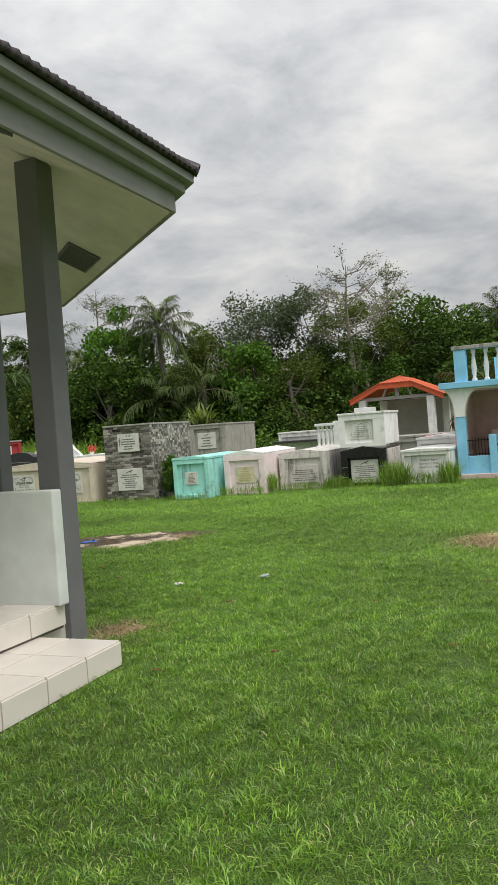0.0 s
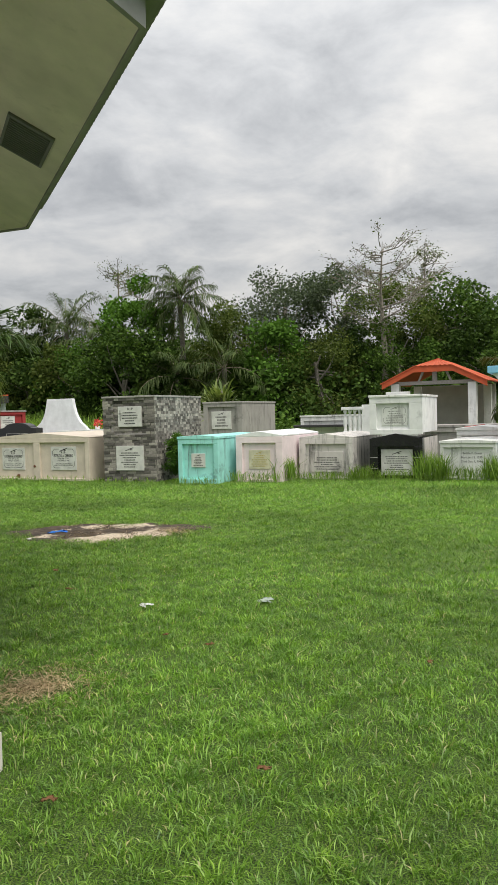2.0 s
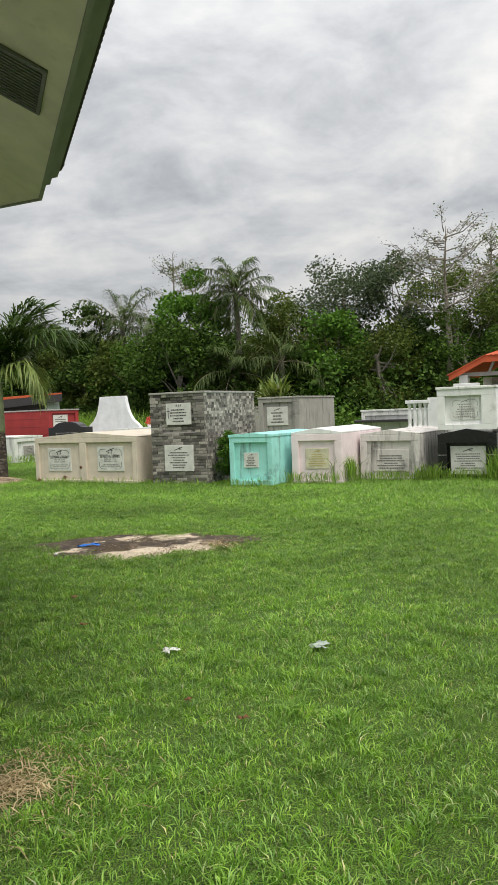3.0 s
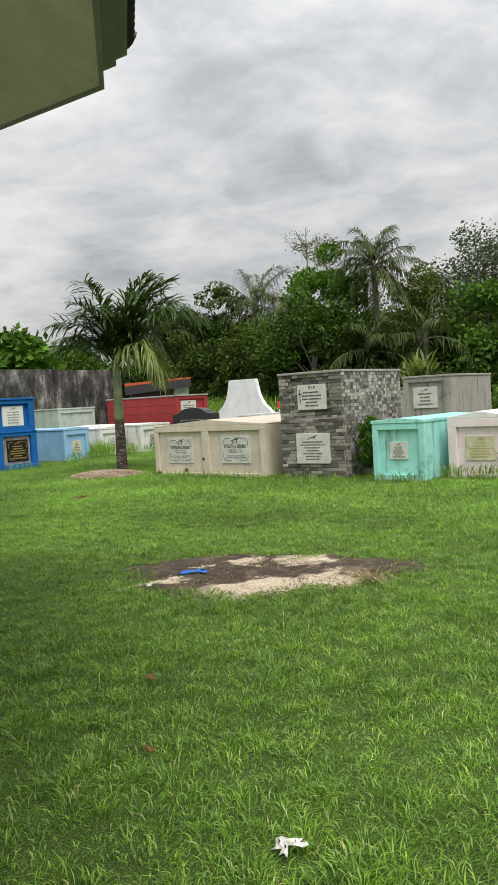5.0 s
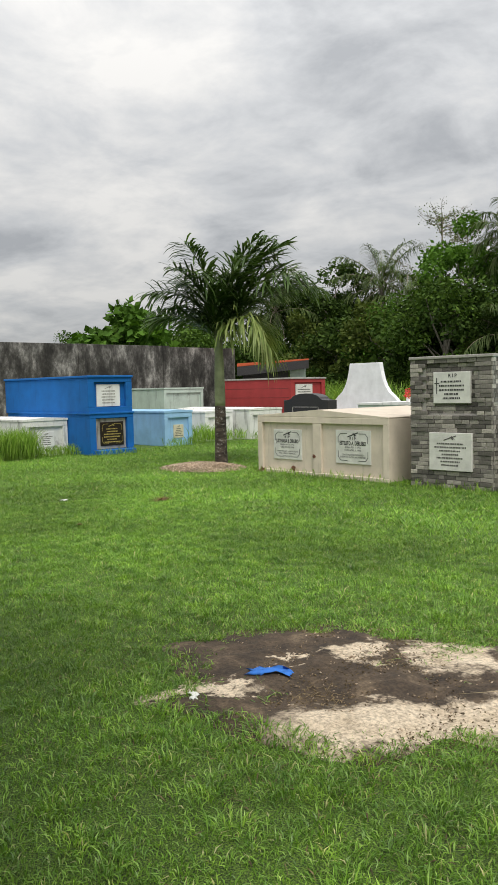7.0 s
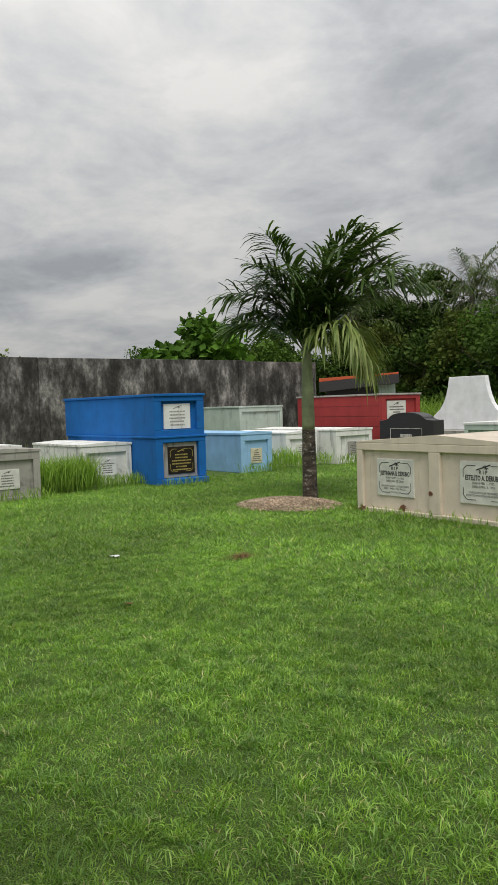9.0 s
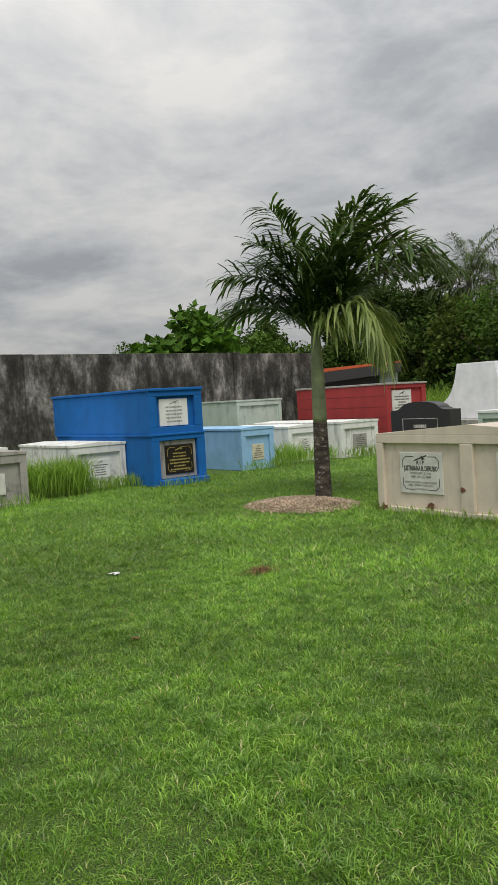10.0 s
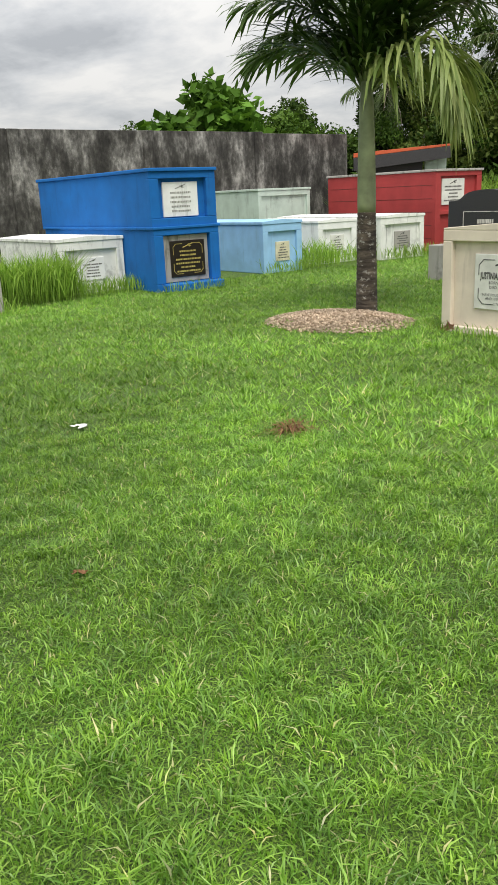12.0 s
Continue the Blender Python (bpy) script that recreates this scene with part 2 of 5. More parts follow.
M_GOLD_INK = plain("gold_lettering", (0.5, 0.4, 0.12), 0.5, 0.2)
M_GREY_INK = plain("faint_lettering", (0.3, 0.3, 0.28), 0.8)
M_BRONZE = plain("dark_bronze", (0.02, 0.014, 0.01), 0.4, 0.3)
M_GREYPOST = painted("grey_post_paint", (0.16, 0.16, 0.17), 0.15)
M_FASCIA = painted("grey_fascia_paint", (0.27, 0.27, 0.265), 0.12)
M_SOFFIT = painted("cream_soffit_paint", (0.72, 0.66, 0.58), 0.25, (0.2, 0.2, 0.14))
M_SHEET = plain("dark_roof_sheet", (0.05, 0.04, 0.045), 0.5, 0.2)
M_VENT = plain("vent_slat", (0.12, 0.12, 0.09), 0.7)
M_TILE = plain("glazed_tile", (0.74, 0.69, 0.64), 0.22, 0, 0.05, 3, 0.02)
M_GROUT = plain("grout", (0.13, 0.11, 0.095), 0.9)
M_PANEL = painted("pale_panel_paint", (0.66, 0.7, 0.68), 0.1)
M_ORANGE = painted("orange_roof_paint", (0.5, 0.09, 0.03), 0.35, (0.2, 0.05, 0.03))
M_TIMBER = plain("grey_timber", (0.3, 0.28, 0.26), 0.8)
M_IRON = plain("black_iron", (0.015, 0.015, 0.016), 0.5, 0.4)
M_CROSS = plain("dark_red_wood", (0.11, 0.02, 0.015), 0.6)
M_CLOTH = plain("blue_cloth", (0.03, 0.17, 0.6), 0.8)
M_PAPER = plain("white_paper", (0.75, 0.75, 0.72), 0.8)
M_PLASTIC = plain("clear_plastic_film", (0.4, 0.47, 0.4), 0.25)
M_DRY = leafy("dry_straw", (0.28, 0.2, 0.1), (0.58, 0.47, 0.28), 2.0, 0.8, 0.1)
M_WITHERED = leafy("withered_grass", (0.07, 0.05, 0.03), (0.24, 0.18, 0.1), 2.0, 0.9, 0.1)
M_DEAD = leafy("dead_leaf", (0.13, 0.06, 0.03), (0.32, 0.17, 0.08), 2.0, 0.8, 0.1)
M_CHIP = leafy("pale_chips", (0.24, 0.17, 0.11), (0.62, 0.5, 0.38), 3.0, 0.9, 0.0)
M_FLOWER = plain("red_flower", (0.6, 0.06, 0.04), 0.6)


# ---- mesh helpers ----
def np_mesh(name, verts, faces):
    """A mesh from arrays; faces: a list of equal-sided blocks."""
    me = bpy.data.meshes.new(name)
    v = np.asarray(verts, dtype=np.float32).reshape(-1, 3)
    me.vertices.add(len(v))
    me.vertices.foreach_set("co", v.ravel())
    loops = np.concatenate([np.asarray(f, dtype=np.int32).ravel() for f in faces])
    sizes = np.concatenate([np.full(len(f), np.asarray(f).shape[1], dtype=np.int32) for f in faces])
    me.loops.add(len(loops))
    me.loops.foreach_set("vertex_index", loops)
    me.polygons.add(len(sizes))
    starts = np.concatenate([[0], np.cumsum(sizes)[:-1]]).astype(np.int32)
    me.polygons.foreach_set("loop_start", starts)
    me.polygons.foreach_set("loop_total", sizes)
    me.update(calc_edges=True)
    return me


def thing(name, m, label, category, group="", kind=""):
    ob = new(name)
    ob.empty_display_size = 0.1
    ob.matrix_world = m
    return tagged(ob, label, category, group, kind)


def link(name, me, material, parent=None, label=""):
    if material:
        me.materials.clear()
        me.materials.append(material)
    ob = new(name, me)
    if parent is not None:
        ob.parent = parent
    return tagged(ob, label)


def part(name, bm, material, parent=None, label="", smooth=False):
    me = bpy.data.meshes.new(name)
    bmesh.ops.recalc_face_normals(bm, faces=bm.faces)
    bm.to_mesh(me)
    bm.free()
    if smooth:
        me.polygons.foreach_set("use_smooth", [True] * len(me.polygons))
    return link(name, me, material, parent, label)


def add_box(bm, x0, x1, y0, y1, z0, z1, bevel=0.0):
    r = bmesh.ops.create_cube(bm, size=1.0)
    vs = r["verts"]
    for v in vs:
        v.co = Vector((x0 + (v.co.x + 0.5) * (x1 - x0), y0 + (v.co.y + 0.5) * (y1 - y0), z0 + (v.co.z + 0.5) * (z1 - z0)))
    if bevel:
        es = list({e for v in vs for e in v.link_edges})
        bmesh.ops.bevel(bm, geom=es, offset=bevel, segments=2, profile=0.5, affect="EDGES")
    return bm


def box(x0, x1, y0, y1, z0, z1, bevel=0.01):
    return add_box(bmesh.new(), x0, x1, y0, y1, z0, z1, bevel)


def prism(points, y0, y1, bevel=0.0):
    """An outline in x and z, run from y0 to y1."""
    bm = bmesh.new()
    a = [bm.verts.new((x, y0, z)) for x, z in points]
    b = [bm.verts.new((x, y1, z)) for x, z in points]
    bm.faces.new(a)
    bm.faces.new(b[::-1])
    for i in range(len(points)):
        j = (i + 1) % len(points)
        bm.faces.new((a[j], a[i], b[i], b[j]))
    if bevel:
        bmesh.ops.bevel(bm, geom=bm.edges[:], offset=bevel, segments=1, affect="EDGES")
    return bm


def lathe(profile, sides=14):
    bm = bmesh.new()
    rings = [[bm.verts.new((r * math.cos(2 * math.pi * k / sides), r * math.sin(2 * math.pi * k / sides), z)) for k in range(sides)] for r, z in profile]
    for a, b in zip(rings, rings[1:]):
        for k in range(sides):
            bm.faces.new((a[k], a[(k + 1) % sides], b[(k + 1) % sides], b[k]))
    bm.faces.new(rings[0][::-1])
    bm.faces.new(rings[-1])
    return bm


def tube_arrays(path, radii, sides=6):
    p = np.asarray(path, float)
    out = []
    for i in range(len(p)):
        d = p[min(i + 1, len(p) - 1)] - p[max(i - 1, 0)]
        d /= np.linalg.norm(d) + 1e-9
        s = np.cross(d, (0.3, 0.9, 0.1))
        s /= np.linalg.norm(s) + 1e-9
        u = np.cross(s, d)
        a = np.linspace(0, 2 * np.pi, sides, endpoint=False)
        out.append(p[i] + radii[i] * (np.cos(a)[:, None] * s + np.sin(a)[:, None] * u))
    v = np.concatenate(out)
    f = [(i * sides + k, i * sides + (k + 1) % sides, (i + 1) * sides + (k + 1) % sides, (i + 1) * sides + k) for i in range(len(p) - 1) for k in range(sides)]
    return v, np.array(f)


def joined(pieces):
    vs, fs, o = [], [], 0
    for v, f in pieces:
        vs.append(v)
        fs.append(f + o)
        o += len(v)
    return np.concatenate(vs), np.concatenate(fs)


def writing(text, width, height, material, parent, x, y, z, bold=0.0):
    """Raised lettering that faces -y, centred on x, in a line height tall and at most width wide."""
    cu = bpy.data.curves.new("lettering", "FONT")
    cu.body, cu.align_x, cu.size, cu.extrude, cu.resolution_u = text, "CENTER", 1.0, 0.0, 2
    cu.offset = bold
    tmp = new("lettering", cu)
    bpy.context.view_layer.update()
    me = bpy.data.meshes.new_from_object(tmp)
    bpy.data.objects.remove(tmp)
    n = len(me.vertices)
    co = np.empty(n * 3, dtype=np.float32)
    me.vertices.foreach_get("co", co)
    co = co.reshape(-1, 3)
    wide = float(np.ptp(co[:, 0])) or 1.0
    s = height / 0.72
    sx = min(s, width / wide)
    mid_x = (co[:, 0].max() + co[:, 0].min()) / 2
    out = np.column_stack([(co[:, 0] - mid_x) * sx + x, np.full(n, y), co[:, 1] * s + z])
    me.vertices.foreach_set("co", out.astype(np.float32).ravel())
    return link("lettering", me, material, parent)


# ---- ground ----
PATCH = (-6.4, 10.2)
PAV = (-7.775, 3.203)


def patch_reach(x, y):
    """Distance from the bare patch's middle, 1 at its ragged rim."""
    dx, dy = x - PATCH[0], y - PATCH[1]
    c, s = math.cos(0.5), math.sin(0.5)
    u, v = dx * c + dy * s, -dx * s + dy * c
    a = np.arctan2(v, u)
    rim = 1 + 0.1 * np.sin(3 * a + 1) + 0.07 * np.sin(7 * a) + 0.05 * np.sin(13 * a + 2)
    return np.sqrt((u / 1.12) ** 2 + (v / 0.76) ** 2) / rim


def make_lawn():
    n = 60
    g = np.concatenate([[-1500, -400, -150, -80], np.linspace(-50, 50, n), [80, 150, 400, 1500]])
    X, Y = np.meshgrid(g - 8, g + 14)
    Z = np.zeros_like(X)
    k = len(g)
    idx = np.arange(k * k).reshape(k, k)
    f = np.stack([idx[:-1, :-1], idx[:-1, 1:], idx[1:, 1:], idx[1:, :-1]], -1).reshape(-1, 4)
    link("ground", np_mesh("ground", np.stack([X, Y, Z], -1), [f]), M_GROUND)
    tagged(bpy.data.objects["ground"], "mown green lawn of a cemetery, flat", "lawn", kind="structure")


make_lawn()


def make_patch():
    rings, spokes = 26, 72
    verts = [(PATCH[0], PATCH[1], 0.03)]
    c, s = math.cos(0.5), math.sin(0.5)
    for i in range(1, rings + 1):
        for k in range(spokes):
            a = 2 * math.pi * k / spokes
            rim = 1 + 0.1 * math.sin(3 * a + 1) + 0.07 * math.sin(7 * a) + 0.05 * math.sin(13 * a + 2)
            q = i / rings * 1.12 * rim
            u, v = 1.12 * q * math.cos(a), 0.76 * q * math.sin(a)
            x, y = PATCH[0] + u * c - v * s, PATCH[1] + u * s + v * c
            z = 0.012 + 0.03 * noise.noise((x * 3, y * 3, 0)) + 0.012 * noise.noise((x * 13, y * 13, 4))
            fade = max(0.0, 1 - (i / rings) ** 6)
            verts.append((x, y, max(0.004, z + 0.012) * fade - 0.01 * (1 - fade)))
    tri = [(0, 1 + k, 1 + (k + 1) % spokes) for k in range(spokes)]
    quad = [(1 + (i - 1) * spokes + k, 1 + i * spokes + k, 1 + i * spokes + (k + 1) % spokes, 1 + (i - 1) * spokes + (k + 1) % spokes) for i in range(1, rings) for k in range(spokes)]
    me = np_mesh("dirt_patch", verts, [np.array(tri), np.array(quad)])
    me.polygons.foreach_set("use_smooth", [True] * len(me.polygons))
    tagged(link("dirt_patch", me, M_EARTH), "bare patch of sand and burnt dark soil in the lawn", "dirt patch", kind="structure")


make_patch()


# ---- lawn blades ----
BARE = [(-15.2, 16.45, 0.38), (-3.5, 5.35, 0.25), (-1.15, 9.5, 0.3)]


def blade_mesh(x, y, tall, wide, lean, seed, name, head=None, far=None):
    """Bent blades; those marked far are one triangle each."""
    rng = np.random.default_rng(seed)
    n = len(x)
    a = rng.uniform(0, 2 * np.pi, n)
    b = rng.uniform(0, 2 * np.pi, n) if head is None else head
    side = np.stack([np.cos(a), np.sin(a), np.zeros(n)], -1) * (wide / 2)[:, None]
    tip = np.stack([np.cos(b), np.sin(b), np.zeros(n)], -1) * (tall * lean)[:, None]
    root = np.stack([x, y, np.full(n, -0.004)], -1)
    z = np.stack([np.zeros(n), np.zeros(n), tall], -1)
    mid = root + tip * 0.3 + z * 0.6
    end = root + tip + z * (1 - 0.25 * lean[:, None])
    full = np.ones(n, bool) if far is None else ~far
    v = np.stack([root, mid + side, end, mid - side], 1)[full].reshape(-1, 3)
    blocks = [np.arange(len(v)).reshape(-1, 4)]
    if far is not None:
        blocks.append(len(v) + np.arange(3 * far.sum()).reshape(-1, 3))
        v = np.concatenate([v, np.stack([root - side, root + side, end], 1)[far].reshape(-1, 3)])
    return np_mesh(name, v, blocks)


def blocked(x, y):
    bad = patch_reach(x, y) < 0.86 + 0.16 * np.sin(x * 23 + 2 * np.sin(y * 9)) * np.sin(y * 19 + 2 * np.sin(x * 11)) + 0.13 * np.sin(x * 8 + 1.5 * np.sin(y * 5)) * np.sin(y * 7 + x * 3)
    for bx, by, br in BARE:
        bad |= np.hypot(x - bx, y - by) < br
    # pavilion and steps
    bad |= (np.hypot(x - PAV[0], y - PAV[1]) < 4.1) | ((x < -2.93) & (x > -4) & (y < 4.57))
    return bad


def lawn_blades():
    rng = np.random.default_rng(5)
    # a wide strip along the walk, thinning towards the tombs
    xs, ys, ts, ws, hs, ds = [], [], [], [], [], []
    for (x0, x1, y0, y1), per, tall, wide, far in (
        ((-9.5, 2.2, 2.0, 8.2), 6600, 0.042, 0.0051, False),
        ((-13.5, -2.5, 8.2, 13.5), 6400, 0.04, 0.0052, False),
        ((-2.5, 1.0, 8.2, 13.5), 3000, 0.05, 0.0085, True),
        ((-13.2, -8.6, 10.6, 13.6), 4400, 0.038, 0.0052, False),
        ((-20.3, -14.5, 18.8, 24.0), 1200, 0.06, 0.015, True),
        ((-20.5, 2.0, 13.5, 18.8), 2200, 0.055, 0.012, True),
        ((-20.5, -13.5, 9.5, 13.5), 2600, 0.052, 0.011, True),
    ):
        n = int((x1 - x0) * (y1 - y0) * per)
        x, y = rng.uniform(x0, x1, n), rng.uniform(y0, y1, n)
        # two blades in three stand in tufts and lean outwards from them
        k = int((x1 - x0) * (y1 - y0) * 170)
        tx, ty, tall_tuft = rng.uniform(x0, x1, k), rng.uniform(y0, y1, k), rng.uniform(0.6, 1.35, k)
        pick = rng.integers(0, k, n)
        inside = rng.uniform(0, 1, n) < 0.6
        ox, oy = rng.normal(0, 0.034, n), rng.normal(0, 0.034, n)
        x, y = np.where(inside, tx[pick] + ox, x), np.where(inside, ty[pick] + oy, y)
        heading = np.where(inside, np.arctan2(oy, ox) + rng.normal(0, 0.5, n), rng.uniform(0, 2 * np.pi, n))
        grow = np.where(inside, tall_tuft[pick], 0.7)
        # nothing grows where the walk never looks: behind its starting line of sight
        keep = (y > 1.9 + 0.0 * x) & ~blocked(x, y) & (y > 1.35 * np.abs(x + 0.6) * (y < 5) - 0.6)
        x, y, heading, grow = x[keep], y[keep], heading[keep], grow[keep]
        hs.append(heading)
        clump = 0.5 + 0.5 * np.sin(x * 2.1 + 1.3 * np.sin(y * 1.7)) * np.sin(y * 2.6 + 1.1 * np.sin(x * 1.3 + 2))
        small = 0.5 + 0.5 * np.sin(x * 9.1 + 2 * np.sin(y * 6.7)) * np.sin(y * 11.3 + 2 * np.sin(x * 7.9))
        xs.append(x), ys.append(y)
        ts.append(tall * grow * (0.68 + 0.35 * clump + 0.65 * small ** 2) * rng.uniform(0.65, 1.25, len(x)))
        ds.append(np.full(len(x), far))
        ws.append(wide * rng.uniform(0.7, 1.3, len(x)))
    x, y, t, w, b, d = (np.concatenate(q) for q in (xs, ys, ts, ws, hs, ds))
    me = blade_mesh(x, y, t, w, rng.uniform(0.3, 1.5, len(x)), 6, "lawn_grass", b, d)
    tagged(link("lawn_grass", me, M_GRASS), "short uneven green lawn grass with pale dry blades", "grass", kind="stuff")


lawn_blades()


# ---- pavilion ----


def octagon(r, turn=24.4):
    return [(r * math.cos(radians(turn + 45 * k)), r * math.sin(radians(turn + 45 * k))) for k in range(8)]


def ring_band(r_in, r_out, z_in, z_out, thick, sides=(0, 1, 2, 3, 4, 5, 6, 7)):
    """A flat or sloping eight-sided band, thick downwards."""
    bm = bmesh.new()
    a, b = octagon(r_in), octagon(r_out)
    for k in sides:
        j = (k + 1) % 8
        q = [(*a[k], z_in), (*a[j], z_in), (*b[j], z_out), (*b[k], z_out)]
        top = [bm.verts.new(p) for p in q]
        low = [bm.verts.new((p[0], p[1], p[2] - thick)) for p in q]
        bm.faces.new(top)
        bm.faces.new(low[::-1])
        for i in range(4):
            bm.faces.new((top[i], low[i], low[(i + 1) % 4], top[(i + 1) % 4]))
    bmesh.ops.remove_doubles(bm, verts=bm.verts, dist=1e-4)
    return bm


def pavilion():
    root = thing("pavilion", pose(PAV[0], PAV[1], 0), "open eight-sided pavilion with grey posts, cream soffit and dark corrugated roof", "pavilion")
    R = 5.5
    # floor with tiled edge
    bm = bmesh.new()
    o = octagon(4.5)
    top = [bm.verts.new((x, y, 0.338)) for x, y in o]
    low = [bm.verts.new((x, y, 0.0)) for x, y in o]
    bm.faces.new(top)
    bm.faces.new(low[::-1])
    for k in range(8):
        bm.faces.new((top[k], low[k], low[(k + 1) % 8], top[(k + 1) % 8]))
    part("floor_slab", bm, M_TILE, root, "pale tiled floor")
    # soffit, fascia boards, roof
    part("soffit", ring_band(0.05, R - 0.02, 5.68, 3.19, 0.02), M_SOFFIT, root, "cream painted soffit")
    part("fascia", ring_band(R - 0.03, R + 0.0, 3.3, 3.3, 0.14), M_FASCIA, root, "grey fascia board")
    part("fascia", ring_band(R - 0.02, R + 0.08, 3.37, 3.37, 0.069), M_FASCIA, root, "grey upper fascia board")
    part("fascia", ring_band(R - 0.02, R + 0.15, 3.43, 3.43, 0.059), M_FASCIA, root, "grey eaves trim")
    # corrugated sheets: waves run up each of the eight slopes
    for k in range(8):
        a = radians(24.4 + 45 * k + 22.5)
        n_wave = 208
        half = (R + 0.2) * math.sin(radians(22.5))
        ap = (R + 0.2) * math.cos(radians(22.5))
        rows = []
        for q in (1.0, 0.02):
            row = []
            for i in range(n_wave + 1):
                s = (2 * i / n_wave - 1) * half * q
                z = 3.462 + (1 - q) * 2.75 + 0.016 * math.cos(i * math.pi / 2)
                x, y = ap * q, s
                row.append((x * math.cos(a) - y * math.sin(a), x * math.sin(a) + y * math.cos(a), z))
            rows.append(row)
        fs = [(i, i + 1, n_wave + 2 + i, n_wave + 1 + i) for i in range(n_wave)]
        me = np_mesh("roof_slope", rows[0] + rows[1], [np.array(fs)])
        ob = link("roof_slope", me, M_SHEET, root, "dark corrugated metal roof sheets")
        ob.modifiers.new("thick", "SOLIDIFY").thickness = 0.03
    # hip cap at each corner
    for x, y in octagon(R + 0.19):
        v, f = tube_arrays([(x, y, 3.46), (x * 0.5, y * 0.5, 4.84), (x * 0.02, y * 0.02, 6.17)], [0.05, 0.05, 0.05], 6)
        link("hip_cap", np_mesh("hip_cap", v, [f]), M_SHEET, root)
    # posts
    for k, (x, y) in enumerate(octagon(4.46)):
        p = part("post", box(-0.098, 0.098, -0.098, 0.098, 0.0, 3.6, 0.008), M_GREYPOST, root, "dark grey square post")
        p.matrix_local = pose(x, y, 0, 0, 0, 0)
    # soffit vents near each bend
    for k in range(8):
        a = radians(1.9 + 45 * k)
        frame_ob = part("vent", box(-0.165, 0.165, -0.31, 0.31, -0.012, 0.006, 0.003), M_VENT, root, "dark slatted soffit vent")
        m = Matrix.Rotation(a, 4, "Z") @ Matrix.Translation((4.81, 0.02, 3.3)) @ Matrix.Rotation(math.atan(0.49), 4, "Y")
        frame_ob.matrix_local = m
        for i in range(15):
            y = -0.28 + i * 0.0393
            part("slat", box(-0.14, 0.14, y, y + 0.012, -0.022, -0.013, 0), M_GREYPOST, frame_ob)
        for sy in (-1, 1):
            part("rim", box(-0.165, 0.165, sy * 0.302 - 0.012, sy * 0.302 + 0.012, -0.026, -0.012, 0.002), M_GREYPOST, frame_ob)
        for sx in (-1, 1):
            part("rim", box(sx * 0.154 - 0.011, sx * 0.154 + 0.011, -0.288, 0.288, -0.026, -0.012, 0.002), M_GREYPOST, frame_ob)
    # steps on the side that the walk passes
    for z0, z1, x1, y1 in ((0.0, 0.165, -2.96, 4.57), (0.165, 0.345, -3.6, 4.86)):
        part("step", box(x1 - 0.9 - PAV[0], x1 - 0.012 - PAV[0], 1.2 - PAV[1], y1 - 0.012 - PAV[1], z0, z1 - 0.012, 0), M_GROUT, root)
    # wall panel beside the stair, with a coping
    part("side_panel", box(-6.2 - PAV[0], -3.55 - PAV[0], 4.75 - PAV[1], 4.86 - PAV[1], 0.34, 1.17, 0.012), M_PANEL, root, "pale painted half wall")
    # glazed tiles of the steps
    tile_r = np_tile(0.385, 0.148)
    tile_t = np_tile(0.385, 0.385)
    rows = [(-2.96, 4.57, 0.003, 0.152), (-3.6, 4.86, 0.183, 0.152)]
    for x1, y1, z0, hh in rows:
        y = y1
        while y > 1.5:
            t = link("tile", tile_r, M_TILE, root)
            t.matrix_local = Matrix.Translation((x1 - PAV[0], y - 0.196 - PAV[1], z0 + hh / 2)) @ Matrix.Rotation(radians(90), 4, "Y") @ Matrix.Rotation(radians(90), 4, "Z")
            for j in range(2):
                t = link("tile", tile_t, M_TILE, root)
                t.matrix_local = Matrix.Translation((x1 - 0.2 - 0.396 * j - PAV[0], y - 0.196 - PAV[1], z0 + hh + 0.011))
            y -= 0.396
        # end face of the step
        for j in range(2):
            t = link("tile", tile_r, M_TILE, root)
            t.matrix_local = Matrix.Translation((x1 - 0.2 - 0.396 * j - PAV[0], y1 - PAV[1], z0 + hh / 2)) @ Matrix.Rotation(radians(90), 4, "X")


def np_tile(w, h, t=0.012):
    bm = box(-w / 2, w / 2, -h / 2, h / 2, -t, t * 0.1, 0)
    bmesh.ops.bevel(bm, geom=[e for e in bm.edges if all(v.co.z > 0 for v in e.verts)], offset=0.002, segments=1, affect="EDGES")
    me = bpy.data.meshes.new("tile")
    bm.to_mesh(me)
    bm.free()
    return me


pavilion()


# ---- boundary wall ----
def boundary_wall():
    root = thing("wall_west", pose(-27.6, 0, 0), "tall weathered concrete boundary wall black with mould", "wall", kind="structure")
    y = -6.4
    rng = random.Random(4)
    while y < 28:
        part("wall_panel", box(-0.08, 0.08, y + 0.14, y + 3.36, 0, 3.0 + rng.uniform(-0.03, 0.03), 0.01), M_WALL, root)
        part("pilaster", box(-0.14, 0.13, y - 0.14, y + 0.138, 0, 3.02, 0.015), M_WALL, root)
        y += 3.5


boundary_wall()


